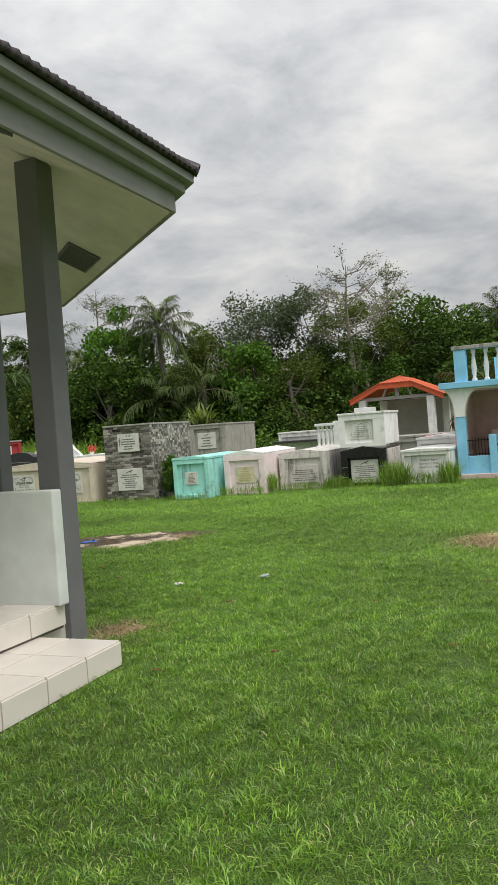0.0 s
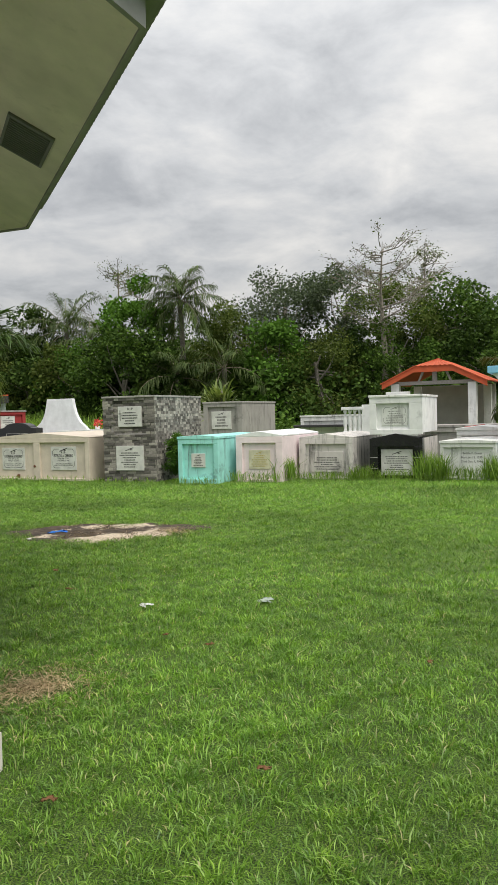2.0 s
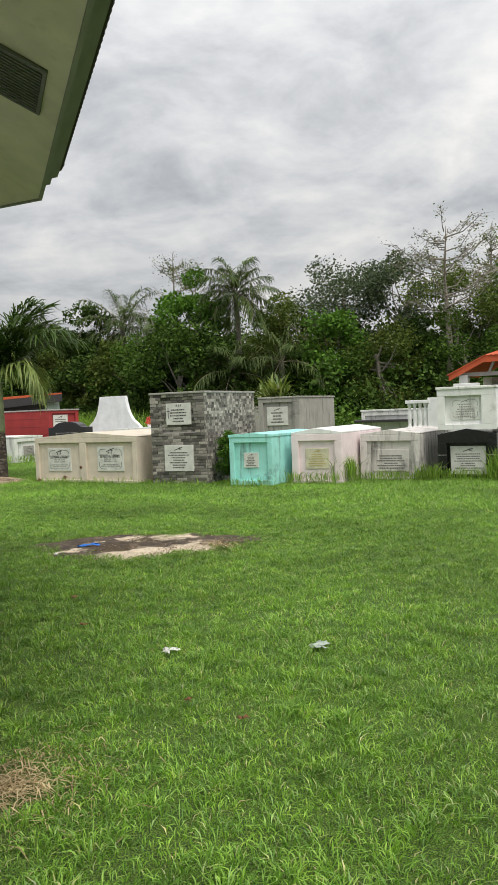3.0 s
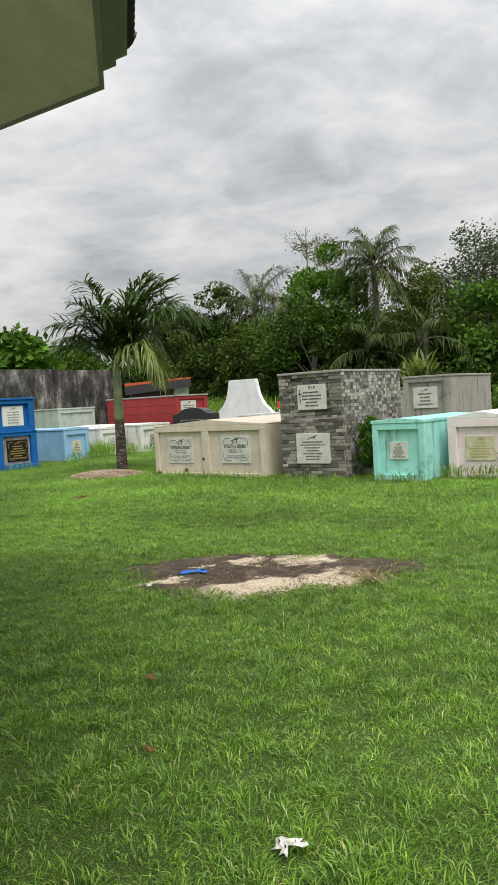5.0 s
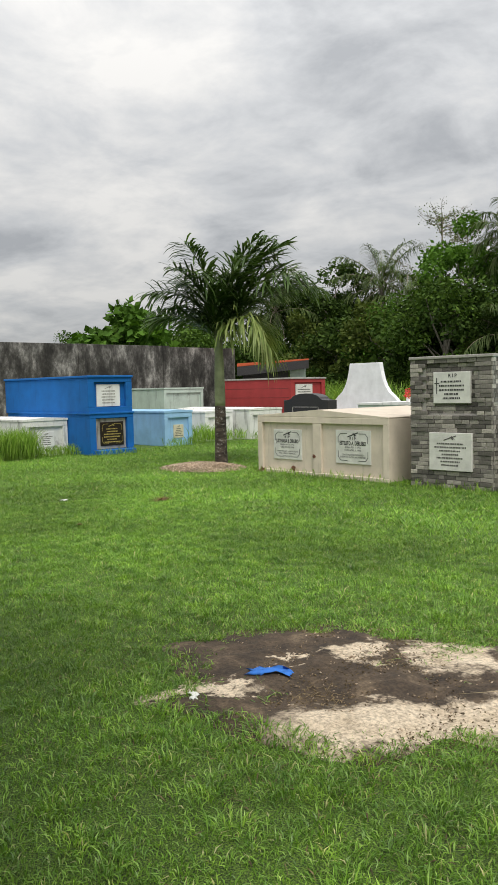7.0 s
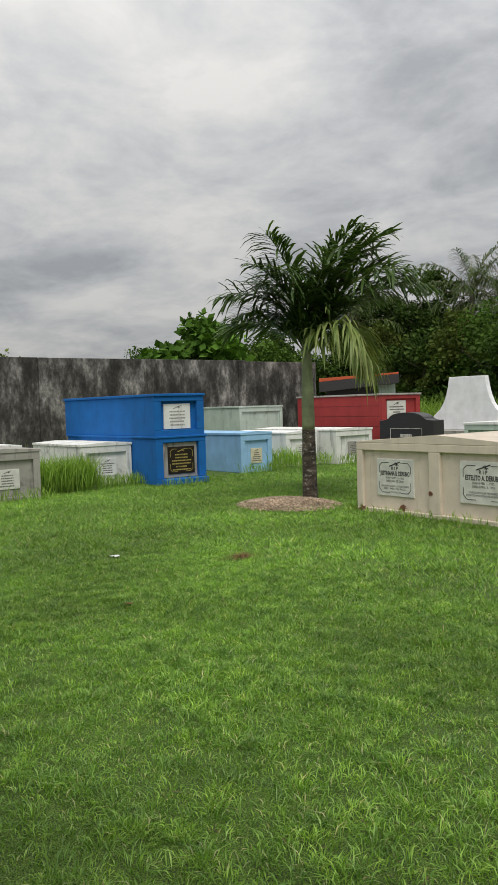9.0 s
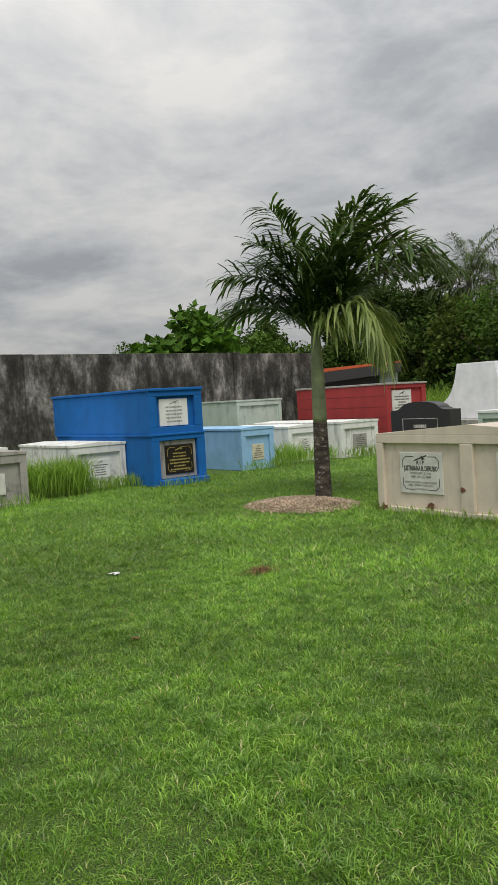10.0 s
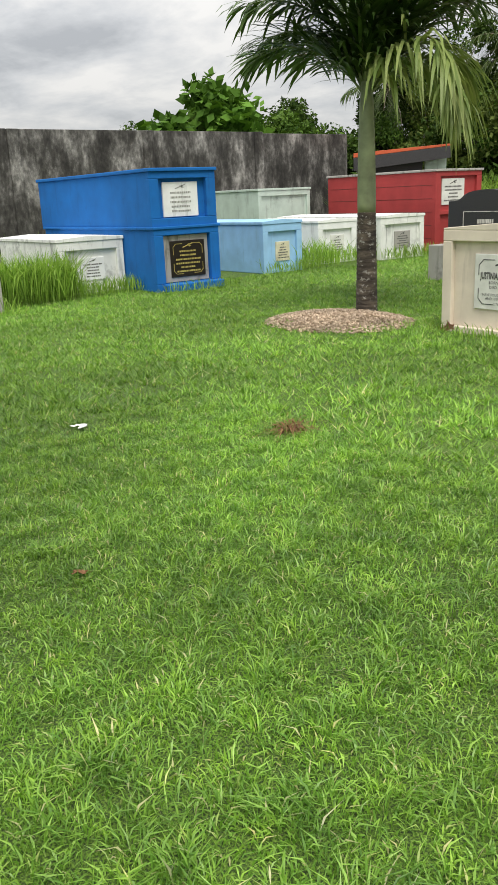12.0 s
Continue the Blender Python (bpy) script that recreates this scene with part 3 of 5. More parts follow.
# ---- tombs ----
def bars(parent, x0, x1, z0, z1, y, lines, material, seed):
    """Lines of unreadable writing as plain bars."""
    rng = random.Random(seed)
    h = (z1 - z0) / lines
    for i in range(lines):
        z = z1 - h * (i + 1)
        w = (x1 - x0) * rng.uniform(0.45, 0.95)
        c = (x0 + x1) / 2
        bm = bmesh.new()
        x = c - w / 2
        while x < c + w / 2 - 0.01:
            s = min(rng.uniform(0.01, 0.035), c + w / 2 - x)
            add_box(bm, x, x + s, y - 0.002, y + 0.003, z + h * 0.28, z + h * 0.7)
            x += s + 0.009
        part("lettering", bm, material, parent)


def plaque(parent, cx, z0, w, h, y=0.0, material=None, ink=None, words=None, lines=5, seed=1, border=True, emblem=True, label="marble name plaque"):
    material, ink = material or M_MARBLE, ink or (M_INK if words else M_SOFT_INK)
    p = part("plaque", box(cx - w / 2, cx + w / 2, y - 0.018, y + 0.03, z0, z0 + h, 0.006), material, parent, label)
    f = y - 0.021
    if border:
        bm = bmesh.new()
        m, t = 0.045 * w / 0.6, 0.007
        for sx in (-1, 1):
            for za, zb in ((z0 + m * 2, z0 + h * 0.38), (z0 + h * 0.62, z0 + h - m * 2)):
                x = cx + sx * (w / 2 - m)
                add_box(bm, x - t / 2, x + t / 2, f, f + 0.004, za, zb)
        for zz in (z0 + m, z0 + h - m):
            for sx in (-1, 1):
                add_box(bm, *sorted((cx + sx * w * 0.16, cx + sx * (w / 2 - 2 * m))), f, f + 0.004, zz - t / 2, zz + t / 2)
        for sx in (-1, 1):
            for sz in (-1, 1):
                r = bmesh.ops.create_cube(bm, size=1)
                mm = Matrix.Translation((cx + sx * (w / 2 - 1.5 * m), f + 0.002, z0 + h / 2 + sz * (h / 2 - 1.5 * m))) @ Matrix.Rotation(radians(45 * sx * sz), 4, "Y") @ Matrix.Diagonal((m * 1.4, 0.004, t, 1))
                bmesh.ops.transform(bm, matrix=mm, verts=r["verts"])
        part("border", bm, ink, p)
    if emblem:
        bm = bmesh.new()
        for ang, ln, th in ((18, 0.26, 0.016), (-68, 0.07, 0.013), (-20, 0.1, 0.01), (50, 0.06, 0.008)):
            r = bmesh.ops.create_cube(bm, size=1)
            mm = Matrix.Translation((cx + (0.05 * w if abs(ang) > 18 else 0), f + 0.002, z0 + h * 0.865)) @ Matrix.Rotation(radians(-ang), 4, "Y") @ Matrix.Diagonal((ln * w * 1.2, 0.004, th * w * 1.4, 1))
            bmesh.ops.transform(bm, matrix=mm, verts=r["verts"])
        part("emblem", bm, ink, p)
    if words:
        for text, z, hh, ww, bold in words:
            writing(text, w * ww, h * hh, ink, p, cx, f, z0 + h * z, bold)
    else:
        bars(p, cx - w * 0.42, cx + w * 0.42, z0 + h * 0.1, z0 + h * 0.76, y - 0.019, lines, ink, seed)
    return p


def front_frame(parent, w, h, side, lintel, foot, mat, deep=0.055, mids=()):
    """Pilasters, lintel and plinth that stand proud of a tomb's face and leave a niche between them."""
    for x0, x1 in ((0, side), (w - side, w), *mids):
        part("pilaster", box(x0, x1, 0, deep, foot, h - lintel, 0.008), mat, parent)
    part("lintel", box(0, w, 0, deep, h - lintel, h, 0.008), mat, parent)
    part("plinth", box(0, w, -0.004, deep, 0, foot, 0.008), mat, parent)


def tomb(m, w, d, h, mat, label, ridge=0.06, over=0.02, side=0.1, lintel=0.12, foot=0.08, cap=None, mids=(), slab=0.05):
    """A box tomb: its face lies along local x at y = 0 and looks towards -y."""
    root = thing("tomb", m, label, "tomb", "cemetery tombs")
    hb = h - slab
    part("body", box(0.004, w - 0.004, 0.05, d, 0, hb, 0.012), mat, root)
    front_frame(root, w, hb, side, lintel, foot, mat, mids=mids)
    pts = [(-over, hb), (w + over, hb), (w + over, hb + slab), (w / 2, hb + slab + ridge), (-over, hb + slab)]
    part("cap", prism(pts, -over, d + over, 0.006), cap or mat, root)
    return root


def facing_east(x, y):
    """Local -y becomes +x; local x runs along +y."""
    return pose(x, y, 0, 0, 0, 90)


# beige twin tomb
b = tomb(pose(-14.06, 16.75, 0, 0, 0, -1.5), 2.84, 2.3, 0.97, M_BEIGE, "low beige twin tomb with two white plaques, chipped at the foot", 0.1, 0.0, 0.11, 0.1, 0.06, mids=((1.3, 1.48),), slab=0.02)
plaque(b, 0.69, 0.24, 0.66, 0.5, 0.05, words=(("R I P", 0.71, 0.09, 0.34, 0.02), ("JUSTINIANA B. DERUBIO", 0.56, 0.12, 0.8, 0.03), ("BORN SEPT. 5, 1926", 0.47, 0.055, 0.5, 0.0), ("DIED JAN. 22, 2008", 0.385, 0.055, 0.5, 0.0), ("I HAVE FOUGHT A GOOD FIGHT", 0.25, 0.05, 0.75, 0.0), ("AND I FINISH THE RACE...", 0.18, 0.05, 0.6, 0.0), ("2 TIMOTHY 4:7", 0.09, 0.045, 0.35, 0.0)))
plaque(b, 2.12, 0.24, 0.7, 0.52, 0.05, words=(("R I P", 0.71, 0.09, 0.34, 0.02), ("ESTELITO A. DERUBIO", 0.56, 0.12, 0.76, 0.03), ("BORN FEB. 1, 1922", 0.47, 0.055, 0.5, 0.0), ("DIED APRIL 3, 1995", 0.385, 0.055, 0.5, 0.0), ("THE LORD HAS PREPARED", 0.25, 0.05, 0.6, 0.0), ("EVERYTHING FOR HIS PURPOSE", 0.18, 0.05, 0.75, 0.0)))
rng_chip = random.Random(8)
for cx, cz, s in ((1.33, 0.33, 0.055), (0.85, 0.1, 0.075), (0.12, 0.05, 0.08), (0.05, 0.02, 0.06)):
    bm = bmesh.new()
    ring = [bm.verts.new((cx + s * math.cos(a) * rng_chip.uniform(0.45, 1.4), -0.006, max(0.0, cz + 0.6 * s * math.sin(a) * rng_chip.uniform(0.3, 1.3)))) for a in [k * math.pi / 8 for k in range(16)]]
    bm.faces.new(ring)
    bmesh.ops.solidify(bm, geom=bm.faces[:], thickness=0.006)
    part("chipped_spot", bm, plain("exposed_render", (0.33, 0.16, 0.11), 0.9), b, "paint chipped off to brown render")

# turquoise, pink, grey tombs
t1 = tomb(pose(-8.92, 16.5, 0, 0, 0, 1), 0.9, 2.2, 0.95, M_MINT, "turquoise painted tomb with mould-stained edges and a small plaque", 0.03, 0.012, 0.1, 0.1, 0.1)
plaque(t1, 0.44, 0.33, 0.31, 0.28, 0.05, material=M_MARBLE, lines=6, seed=3, border=False)
t2 = tomb(pose(-7.86, 17.0, 0, 0, 0, 2), 1.0, 2.4, 0.95, M_PINK, "pale pink painted tomb with a yellowed plaque in long grass", 0.08, 0.0, 0.14, 0.13, 0.06, cap=M_WHITE, slab=0.03)
plaque(t2, 0.5, 0.27, 0.46, 0.38, 0.05, material=M_MARBLE_YELLOW, ink=M_GOLD_INK, lines=6, seed=4, border=False)
t3 = tomb(pose(-6.83, 17.88, 0, 0, 0, 0), 1.15, 2.3, 0.87, M_GREYPINK, "stained greyish white tomb with a faded plaque", 0.07, 0.0, 0.14, 0.12, 0.05, slab=0.025)
plaque(t3, 0.6, 0.15, 0.7, 0.42, 0.05, material=M_GREYPINK, lines=6, seed=5, border=False, emblem=False, label="faded plaster plaque")

# black and white stacked tomb
t4 = thing("stacked_tomb", pose(-5.37, 18.05, 0, 0, 0, 2), "two-storey tomb, white painted upper box on a black tiled lower one", "tomb", "cemetery tombs")
part("lower_body", box(0.03, 1.05, 0.12, 1.75, 0, 0.84, 0.008), M_BLACKTILE, t4, "black tiled lower vault")
part("side_skin", box(1.052, 1.062, 0.16, 1.75, 0.02, 0.82, 0.002), M_GREYPINK, t4, "bare grey side")
for x0, x1 in ((0.0, 0.16), (0.9, 1.06)):
    part("pilaster", box(x0, x1, 0.0, 0.125, 0.0, 0.66, 0.006), M_BLACKTILE, t4)
part("pediment", prism([(0, 0.66), (1.06, 0.66), (1.06, 0.82), (0.53, 0.92), (0, 0.82)], 0.0, 0.125, 0.004), M_BLACKTILE, t4)
for z in (0.22, 0.44):
    part("tile_joint", box(0.0, 0.16, -0.003, 0.0, z, z + 0.006, 0), M_GREYPINK, t4)
    part("tile_joint", box(0.9, 1.06, -0.003, 0.0, z, z + 0.006, 0), M_GREYPINK, t4)
plaque(t4, 0.53, 0.08, 0.64, 0.52, 0.1, lines=8, seed=6, border=False)
part("upper_body", box(0.0, 1.06, 0.1, 1.75, 0.925, 1.64, 0.01), M_WHITE, t4)
for x0, x1, z0, z1 in ((0, 0.14, 1.0, 1.52), (0.8, 1.06, 1.0, 1.52), (0, 1.06, 1.52, 1.64), (0, 1.06, 0.9, 1.0)):
    part("face_frame", box(x0, x1, 0.03, 0.105, z0, z1, 0.006), M_WHITE, t4)
part("cap", box(-0.02, 1.08, 0.01, 1.78, 1.64, 1.69, 0.01), M_WHITE_DIRTY, t4)
plaque(t4, 0.5, 1.08, 0.52, 0.4, 0.1, material=M_WHITE_DIRTY, ink=M_GREY_INK, lines=6, seed=7, label="faded white plaque")

# low white tomb with hand-painted writing
t5 = tomb(pose(-3.98, 18.15, 0, 0, 0, -3), 1.06, 2.0, 0.76, M_WHITE_DIRTY, "low stained white tomb with hand-painted black writing", 0.02, 0.02, 0.06, 0.08, 0.05)
for text, z, ww in (("Matilde P. Baena", 0.5, 0.54), ("Born Jan 12, 1930", 0.42, 0.4), ("Died Dec 1, 1986", 0.34, 0.42)):
    writing(text, ww, 0.042, M_INK, t5, 0.6, 0.046, z)

# smaller white tomb behind it, with a red cross painted on top
t6 = tomb(pose(-4.1, 20.6, 0, 0, 0, 0), 1.0, 1.9, 0.95, M_WHITE, "white tomb with a small red cross painted on its lid", 0.05)
for a in (35, -35):
    q = part("painted_cross_bar", box(-0.25, 0.25, -0.025, 0.025, -0.004, 0.004, 0.001), M_FLOWER, t6)
    q.matrix_local = pose(0.3, 0.6, 0.99, 0, -6, a)
t7 = tomb(pose(-5.2, 21.9, 0), 1.9, 1.6, 1.0, M_CONCRETE, "plain grey concrete tomb under the orange shed", 0.0)

# stone-clad tower tomb
tower = thing("stacked_tomb", pose(-10.83, 16.66, 0, 0, 0, 1.5), "tall two-storey tomb clad in grey split-stone with two white plaques", "tomb", "cemetery tombs")
TW, TD, TH = 1.28, 2.15, 1.78
part("body", box(0.02, TW - 0.02, 0.08, TD, 0, TH, 0.005), M_CONCRETE, tower)
part("cap", box(-0.012, TW + 0.012, -0.012, TD + 0.01, TH, TH + 0.04, 0.008), M_CONCRETE, tower, "rough concrete coping")
upper = plaque(tower, 0.66, 1.17, 0.57, 0.43, 0.03, lines=5, seed=9, border=False, emblem=False, ink=M_INK)
writing("R I P", 0.2, 0.05, M_INK, upper, 0.68, 0.009, 1.525, 0.02)
part("cross_mark", box(0.425, 0.437, 0.008, 0.014, 1.3, 1.52, 0), M_INK, upper)
part("cross_mark", box(0.395, 0.467, 0.0085, 0.0135, 1.44, 1.452, 0), M_INK, upper)
plaque(tower, 0.66, 0.25, 0.66, 0.52, -0.012, lines=7, seed=10, border=False)

# grey stacked tomb behind the row
g2 = thing("stacked_tomb", pose(-11.6, 22.75, 0), "tall bare grey concrete tomb with a white plaque", "tomb", "cemetery tombs")
part("body", box(0, 1.22, 0.06, 2.4, 0, 1.7, 0.01), M_CONCRETE, g2)
for x0, x1, z0, z1 in ((0, 0.14, 0, 1.6), (1.02, 1.22, 0, 1.6), (0, 1.22, 1.6, 1.7)):
    part("face_frame", box(x0, x1, 0.0, 0.065, z0, z1, 0.006), M_CONCRETE, g2)
part("cap", box(-0.02, 1.24, -0.02, 2.42, 1.7, 1.75, 0.01), M_CONCRETE, g2)
plaque(g2, 0.55, 0.98, 0.62, 0.5, 0.05, lines=4, seed=11, border=False)

# low tomb with stained sides between grey tomb and balustrade
g3 = tomb(pose(-9.5, 25.0, 0), 1.9, 1.3, 1.3, M_WHITE_DIRTY, "stained white and grey tomb with a dark ledge", 0.0)
part("ledge", box(-0.1, 1.6, -0.35, 0.05, 0.95, 1.02, 0.01), M_DARKSTONE, g3, "dark ledge")

# tombs that look east
blue = thing("stacked_tomb", facing_east(-19.55, 16.85), "tall royal blue two-storey tomb with white and bronze plaques", "tomb", "cemetery tombs")
for z0, z1, dd, y0 in ((0.0, 0.93, 3.9, 0.0), (0.955, 1.74, 4.0, 0.03)):
    part("vault", box(0.01, 1.16, y0 + 0.08, dd, z0, z1, 0.012), M_BLUE, blue)
    for x0, x1, za, zb in ((0.0, 0.16, z0 + 0.12, z1 - 0.1), (1.0, 1.17, z0 + 0.12, z1 - 0.1), (0.0, 1.17, z1 - 0.1, z1), (0.0, 1.17, z0, z0 + 0.12)):
        part("face_frame", box(x0, x1, y0, y0 + 0.09, za, zb, 0.008), M_BLUE, blue)
part("ledge", box(-0.02, 1.19, -0.02, 3.93, 0.92, 0.96, 0.008), M_BLUE, blue)
part("cap", box(-0.02, 1.19, 0.0, 4.02, 1.74, 1.79, 0.01), M_BLUE, blue)
part("plinth", box(0.1, 1.12, -0.16, 0.01, 0, 0.12, 0.015), M_BLUE, blue)
plaque(blue, 0.56, 1.09, 0.62, 0.5, 0.1, material=M_WHITE, ink=M_GREY_INK, lines=5, seed=12, border=False)
part("plaque_back", box(0.18, 0.98, 0.055, 0.082, 0.13, 0.82, 0.004), M_CONCRETE, blue, "bare concrete niche back")
plaque(blue, 0.6, 0.2, 0.62, 0.54, 0.055, material=M_BRONZE, ink=M_GOLD_INK, lines=6, seed=13, label="dark bronze plaque with gilt lettering")

for x, y, w, d, h, mat, label, pm, sd in (
    (-20.45, 19.6, 0.9, 2.1, 0.9, M_LIGHTBLUE, "light blue painted tomb with a cream plaque", M_MARBLE_YELLOW, 14),
    (-20.5, 15.72, 1.12, 2.3, 0.84, M_WHITE_DIRTY, "mould-stained white tomb in tall grass", M_WHITE, 15),
    (-21.0, 21.4, 1.02, 2.2, 0.83, M_WHITE, "white painted tomb with a faded plaque", M_MARBLE, 16),
    (-20.5, 22.6, 1.28, 3.2, 0.86, M_WHITE_DIRTY, "stained cream tomb with a grey plaque", M_CONCRETE, 17),
    (-19.45, 13.2, 1.22, 2.2, 0.87, M_CONCRETE, "bare grey concrete tomb with a marble plaque", M_MARBLE, 18),
    (-22.9, 14.2, 1.3, 2.3, 0.8, M_WHITE_DIRTY, "old stained white tomb near the boundary wall", M_WHITE, 19),
):
    t = tomb(facing_east(x, y), w, d, h, mat, label, 0.03, 0.015, 0.12, 0.13, 0.06)
    plaque(t, w * 0.52, 0.2, w * 0.36, 0.34, 0.05, material=pm, lines=5, seed=sd, border=False)

pg = tomb(facing_east(-24.4, 22.6), 1.6, 2.0, 1.5, M_PALEGREEN, "pale green painted tomb before the boundary wall", 0.0)

# red tomb
red = thing("stacked_tomb", facing_east(-20.95, 24.75), "long brick-red painted tomb with a white plaque", "tomb", "cemetery tombs")
part("body", box(0, 1.55, 0.06, 3.4, 0, 1.68, 0.01), M_RED, red)
for x0, x1, z0, z1 in ((0, 0.16, 0, 1.58), (1.38, 1.55, 0, 1.58), (0, 1.55, 1.58, 1.68), (0.16, 1.38, 0.78, 0.86)):
    part("face_frame", box(x0, x1, 0, 0.065, z0, z1, 0.008), M_RED, red)
part("cap", box(-0.03, 1.58, -0.03, 3.43, 1.68, 1.73, 0.01), M_CONCRETE, red)
plaque(red, 0.62, 0.98, 0.75, 0.55, 0.055, lines=5, seed=20, border=False)
for k in range(1, 6):
    part("mortar_line", box(-0.003, 0.0, 0.1, 3.3, 0.28 * k, 0.28 * k + 0.01, 0), M_CROSS, red)

# dark headstone
hs = thing("headstone", pose(-17.1, 20.5, 0), "dark granite headstone with a curved top on a concrete base", "headstone")
pts = [(0, 0.5), (1.35, 0.5), (1.35, 1.14), (1.18, 1.14)]
pts += [(0.675 + 0.44 * math.cos(a), 1.17 + 0.12 * math.sin(a)) for a in [radians(k * 15) for k in range(13)]]
pts += [(0.17, 1.14), (0, 1.14)]
part("tablet", prism(pts, 0, 0.3, 0.008), M_DARKSTONE, hs)
part("base", box(-0.15, 1.5, -0.25, 1.6, 0, 0.52, 0.01), M_CONCRETE, hs)
bm = bmesh.new()
for x0, x1, z0, z1 in ((0.28, 1.07, 0.98, 0.99), (0.28, 1.07, 0.74, 0.75), (0.28, 0.29, 0.74, 0.99), (1.06, 1.07, 0.74, 0.99)):
    add_box(bm, x0, x1, -0.004, 0.002, z0, z1)
part("border", bm, M_GREYPINK, hs)
bars(hs, 0.36, 1.0, 0.78, 0.92, -0.002, 1, M_GREYPINK, 31)

# white flared monument
wm = thing("monument", pose(-19.15, 26.0, 0), "white plastered monument with sides that flare towards the base", "monument")
half = [(1.3, 0.72), (1.22, 0.95), (1.05, 1.12), (0.86, 1.25), (0.74, 1.42), (0.66, 1.62), (0.6, 1.85), (0.56, 2.1)]
part("flared_slab", prism([(-x, z) for x, z in half] + [(x, z) for x, z in reversed(half)], 0, 0.16, 0.01), painted("bright_white_plaster", (0.82, 0.83, 0.86), 0.2), wm)
part("plinth", box(-1.5, 1.5, -0.6, 2.2, 0, 0.72, 0.01), M_CONCRETE, wm)
tm = tomb(pose(-17.2, 23.3, 0), 3.4, 1.9, 1.0, M_PALEGREEN, "wide pale tomb with moulded edges", 0.03, cap=M_WHITE)
tn = tomb(pose(-16.8, 27.2, 0), 2.2, 2.0, 1.55, M_CONCRETE, "grey concrete tomb with a weathered plaque", 0.0)
plaque(tn, 1.1, 0.9, 0.6, 0.45, 0.05, lines=3, seed=23, border=False)
part("jamb", box(0.9, 0.96, 0.3, 0.36, 1.55, 1.68, 0), M_CONCRETE, tn)
part("jamb", box(1.4, 1.46, 0.3, 0.36, 1.55, 1.68, 0), M_CONCRETE, tn)
fl = thing("flower_pot", pose(-16.05, 23.9, 1.0), "small pot of red flowers on a tomb lid", "flowers")
part("pot", lathe([(0.05, 0), (0.07, 0.02), (0.08, 0.12), (0.07, 0.12)], 10), M_WHITE, fl)
rng = np.random.default_rng(3)
pp = rng.normal(0, 0.07, (60, 3)) + (0, 0, 0.22)
d1, d2 = rng.normal(0, 0.035, (60, 3)), rng.normal(0, 0.035, (60, 3))
link("blossom", np_mesh("blossom", np.stack([pp, pp + d1, pp + d1 + d2, pp + d2], 1), [np.arange(240).reshape(-1, 4)]), M_FLOWER, fl)


# ---- shed behind the red tomb ----
shed = thing("shed", pose(-25.1, 26.5, 0, 0, 0, 45), "low shed with an orange roof and dark fascia", "shed")
part("wall", box(0.1, 1.7, 0.3, 2.0, 0, 2.1, 0.01), M_DARKSTONE, shed)
part("roof", prism([(-0.1, 2.19), (2.4, 2.37), (2.4, 2.42), (-0.1, 2.3)], -0.2, 2.2, 0.005), M_ORANGE, shed, "faded orange metal roof")
part("fascia", prism([(-0.1, 1.86), (2.4, 2.08), (2.4, 2.36), (-0.1, 2.18)], -0.26, -0.2, 0.003), M_DARKSTONE, shed, "dark grey fascia")
part("pale_wall", box(1.75, 2.3, 0.1, 0.28, 0, 2.2, 0.01), M_PALEGREEN, shed)


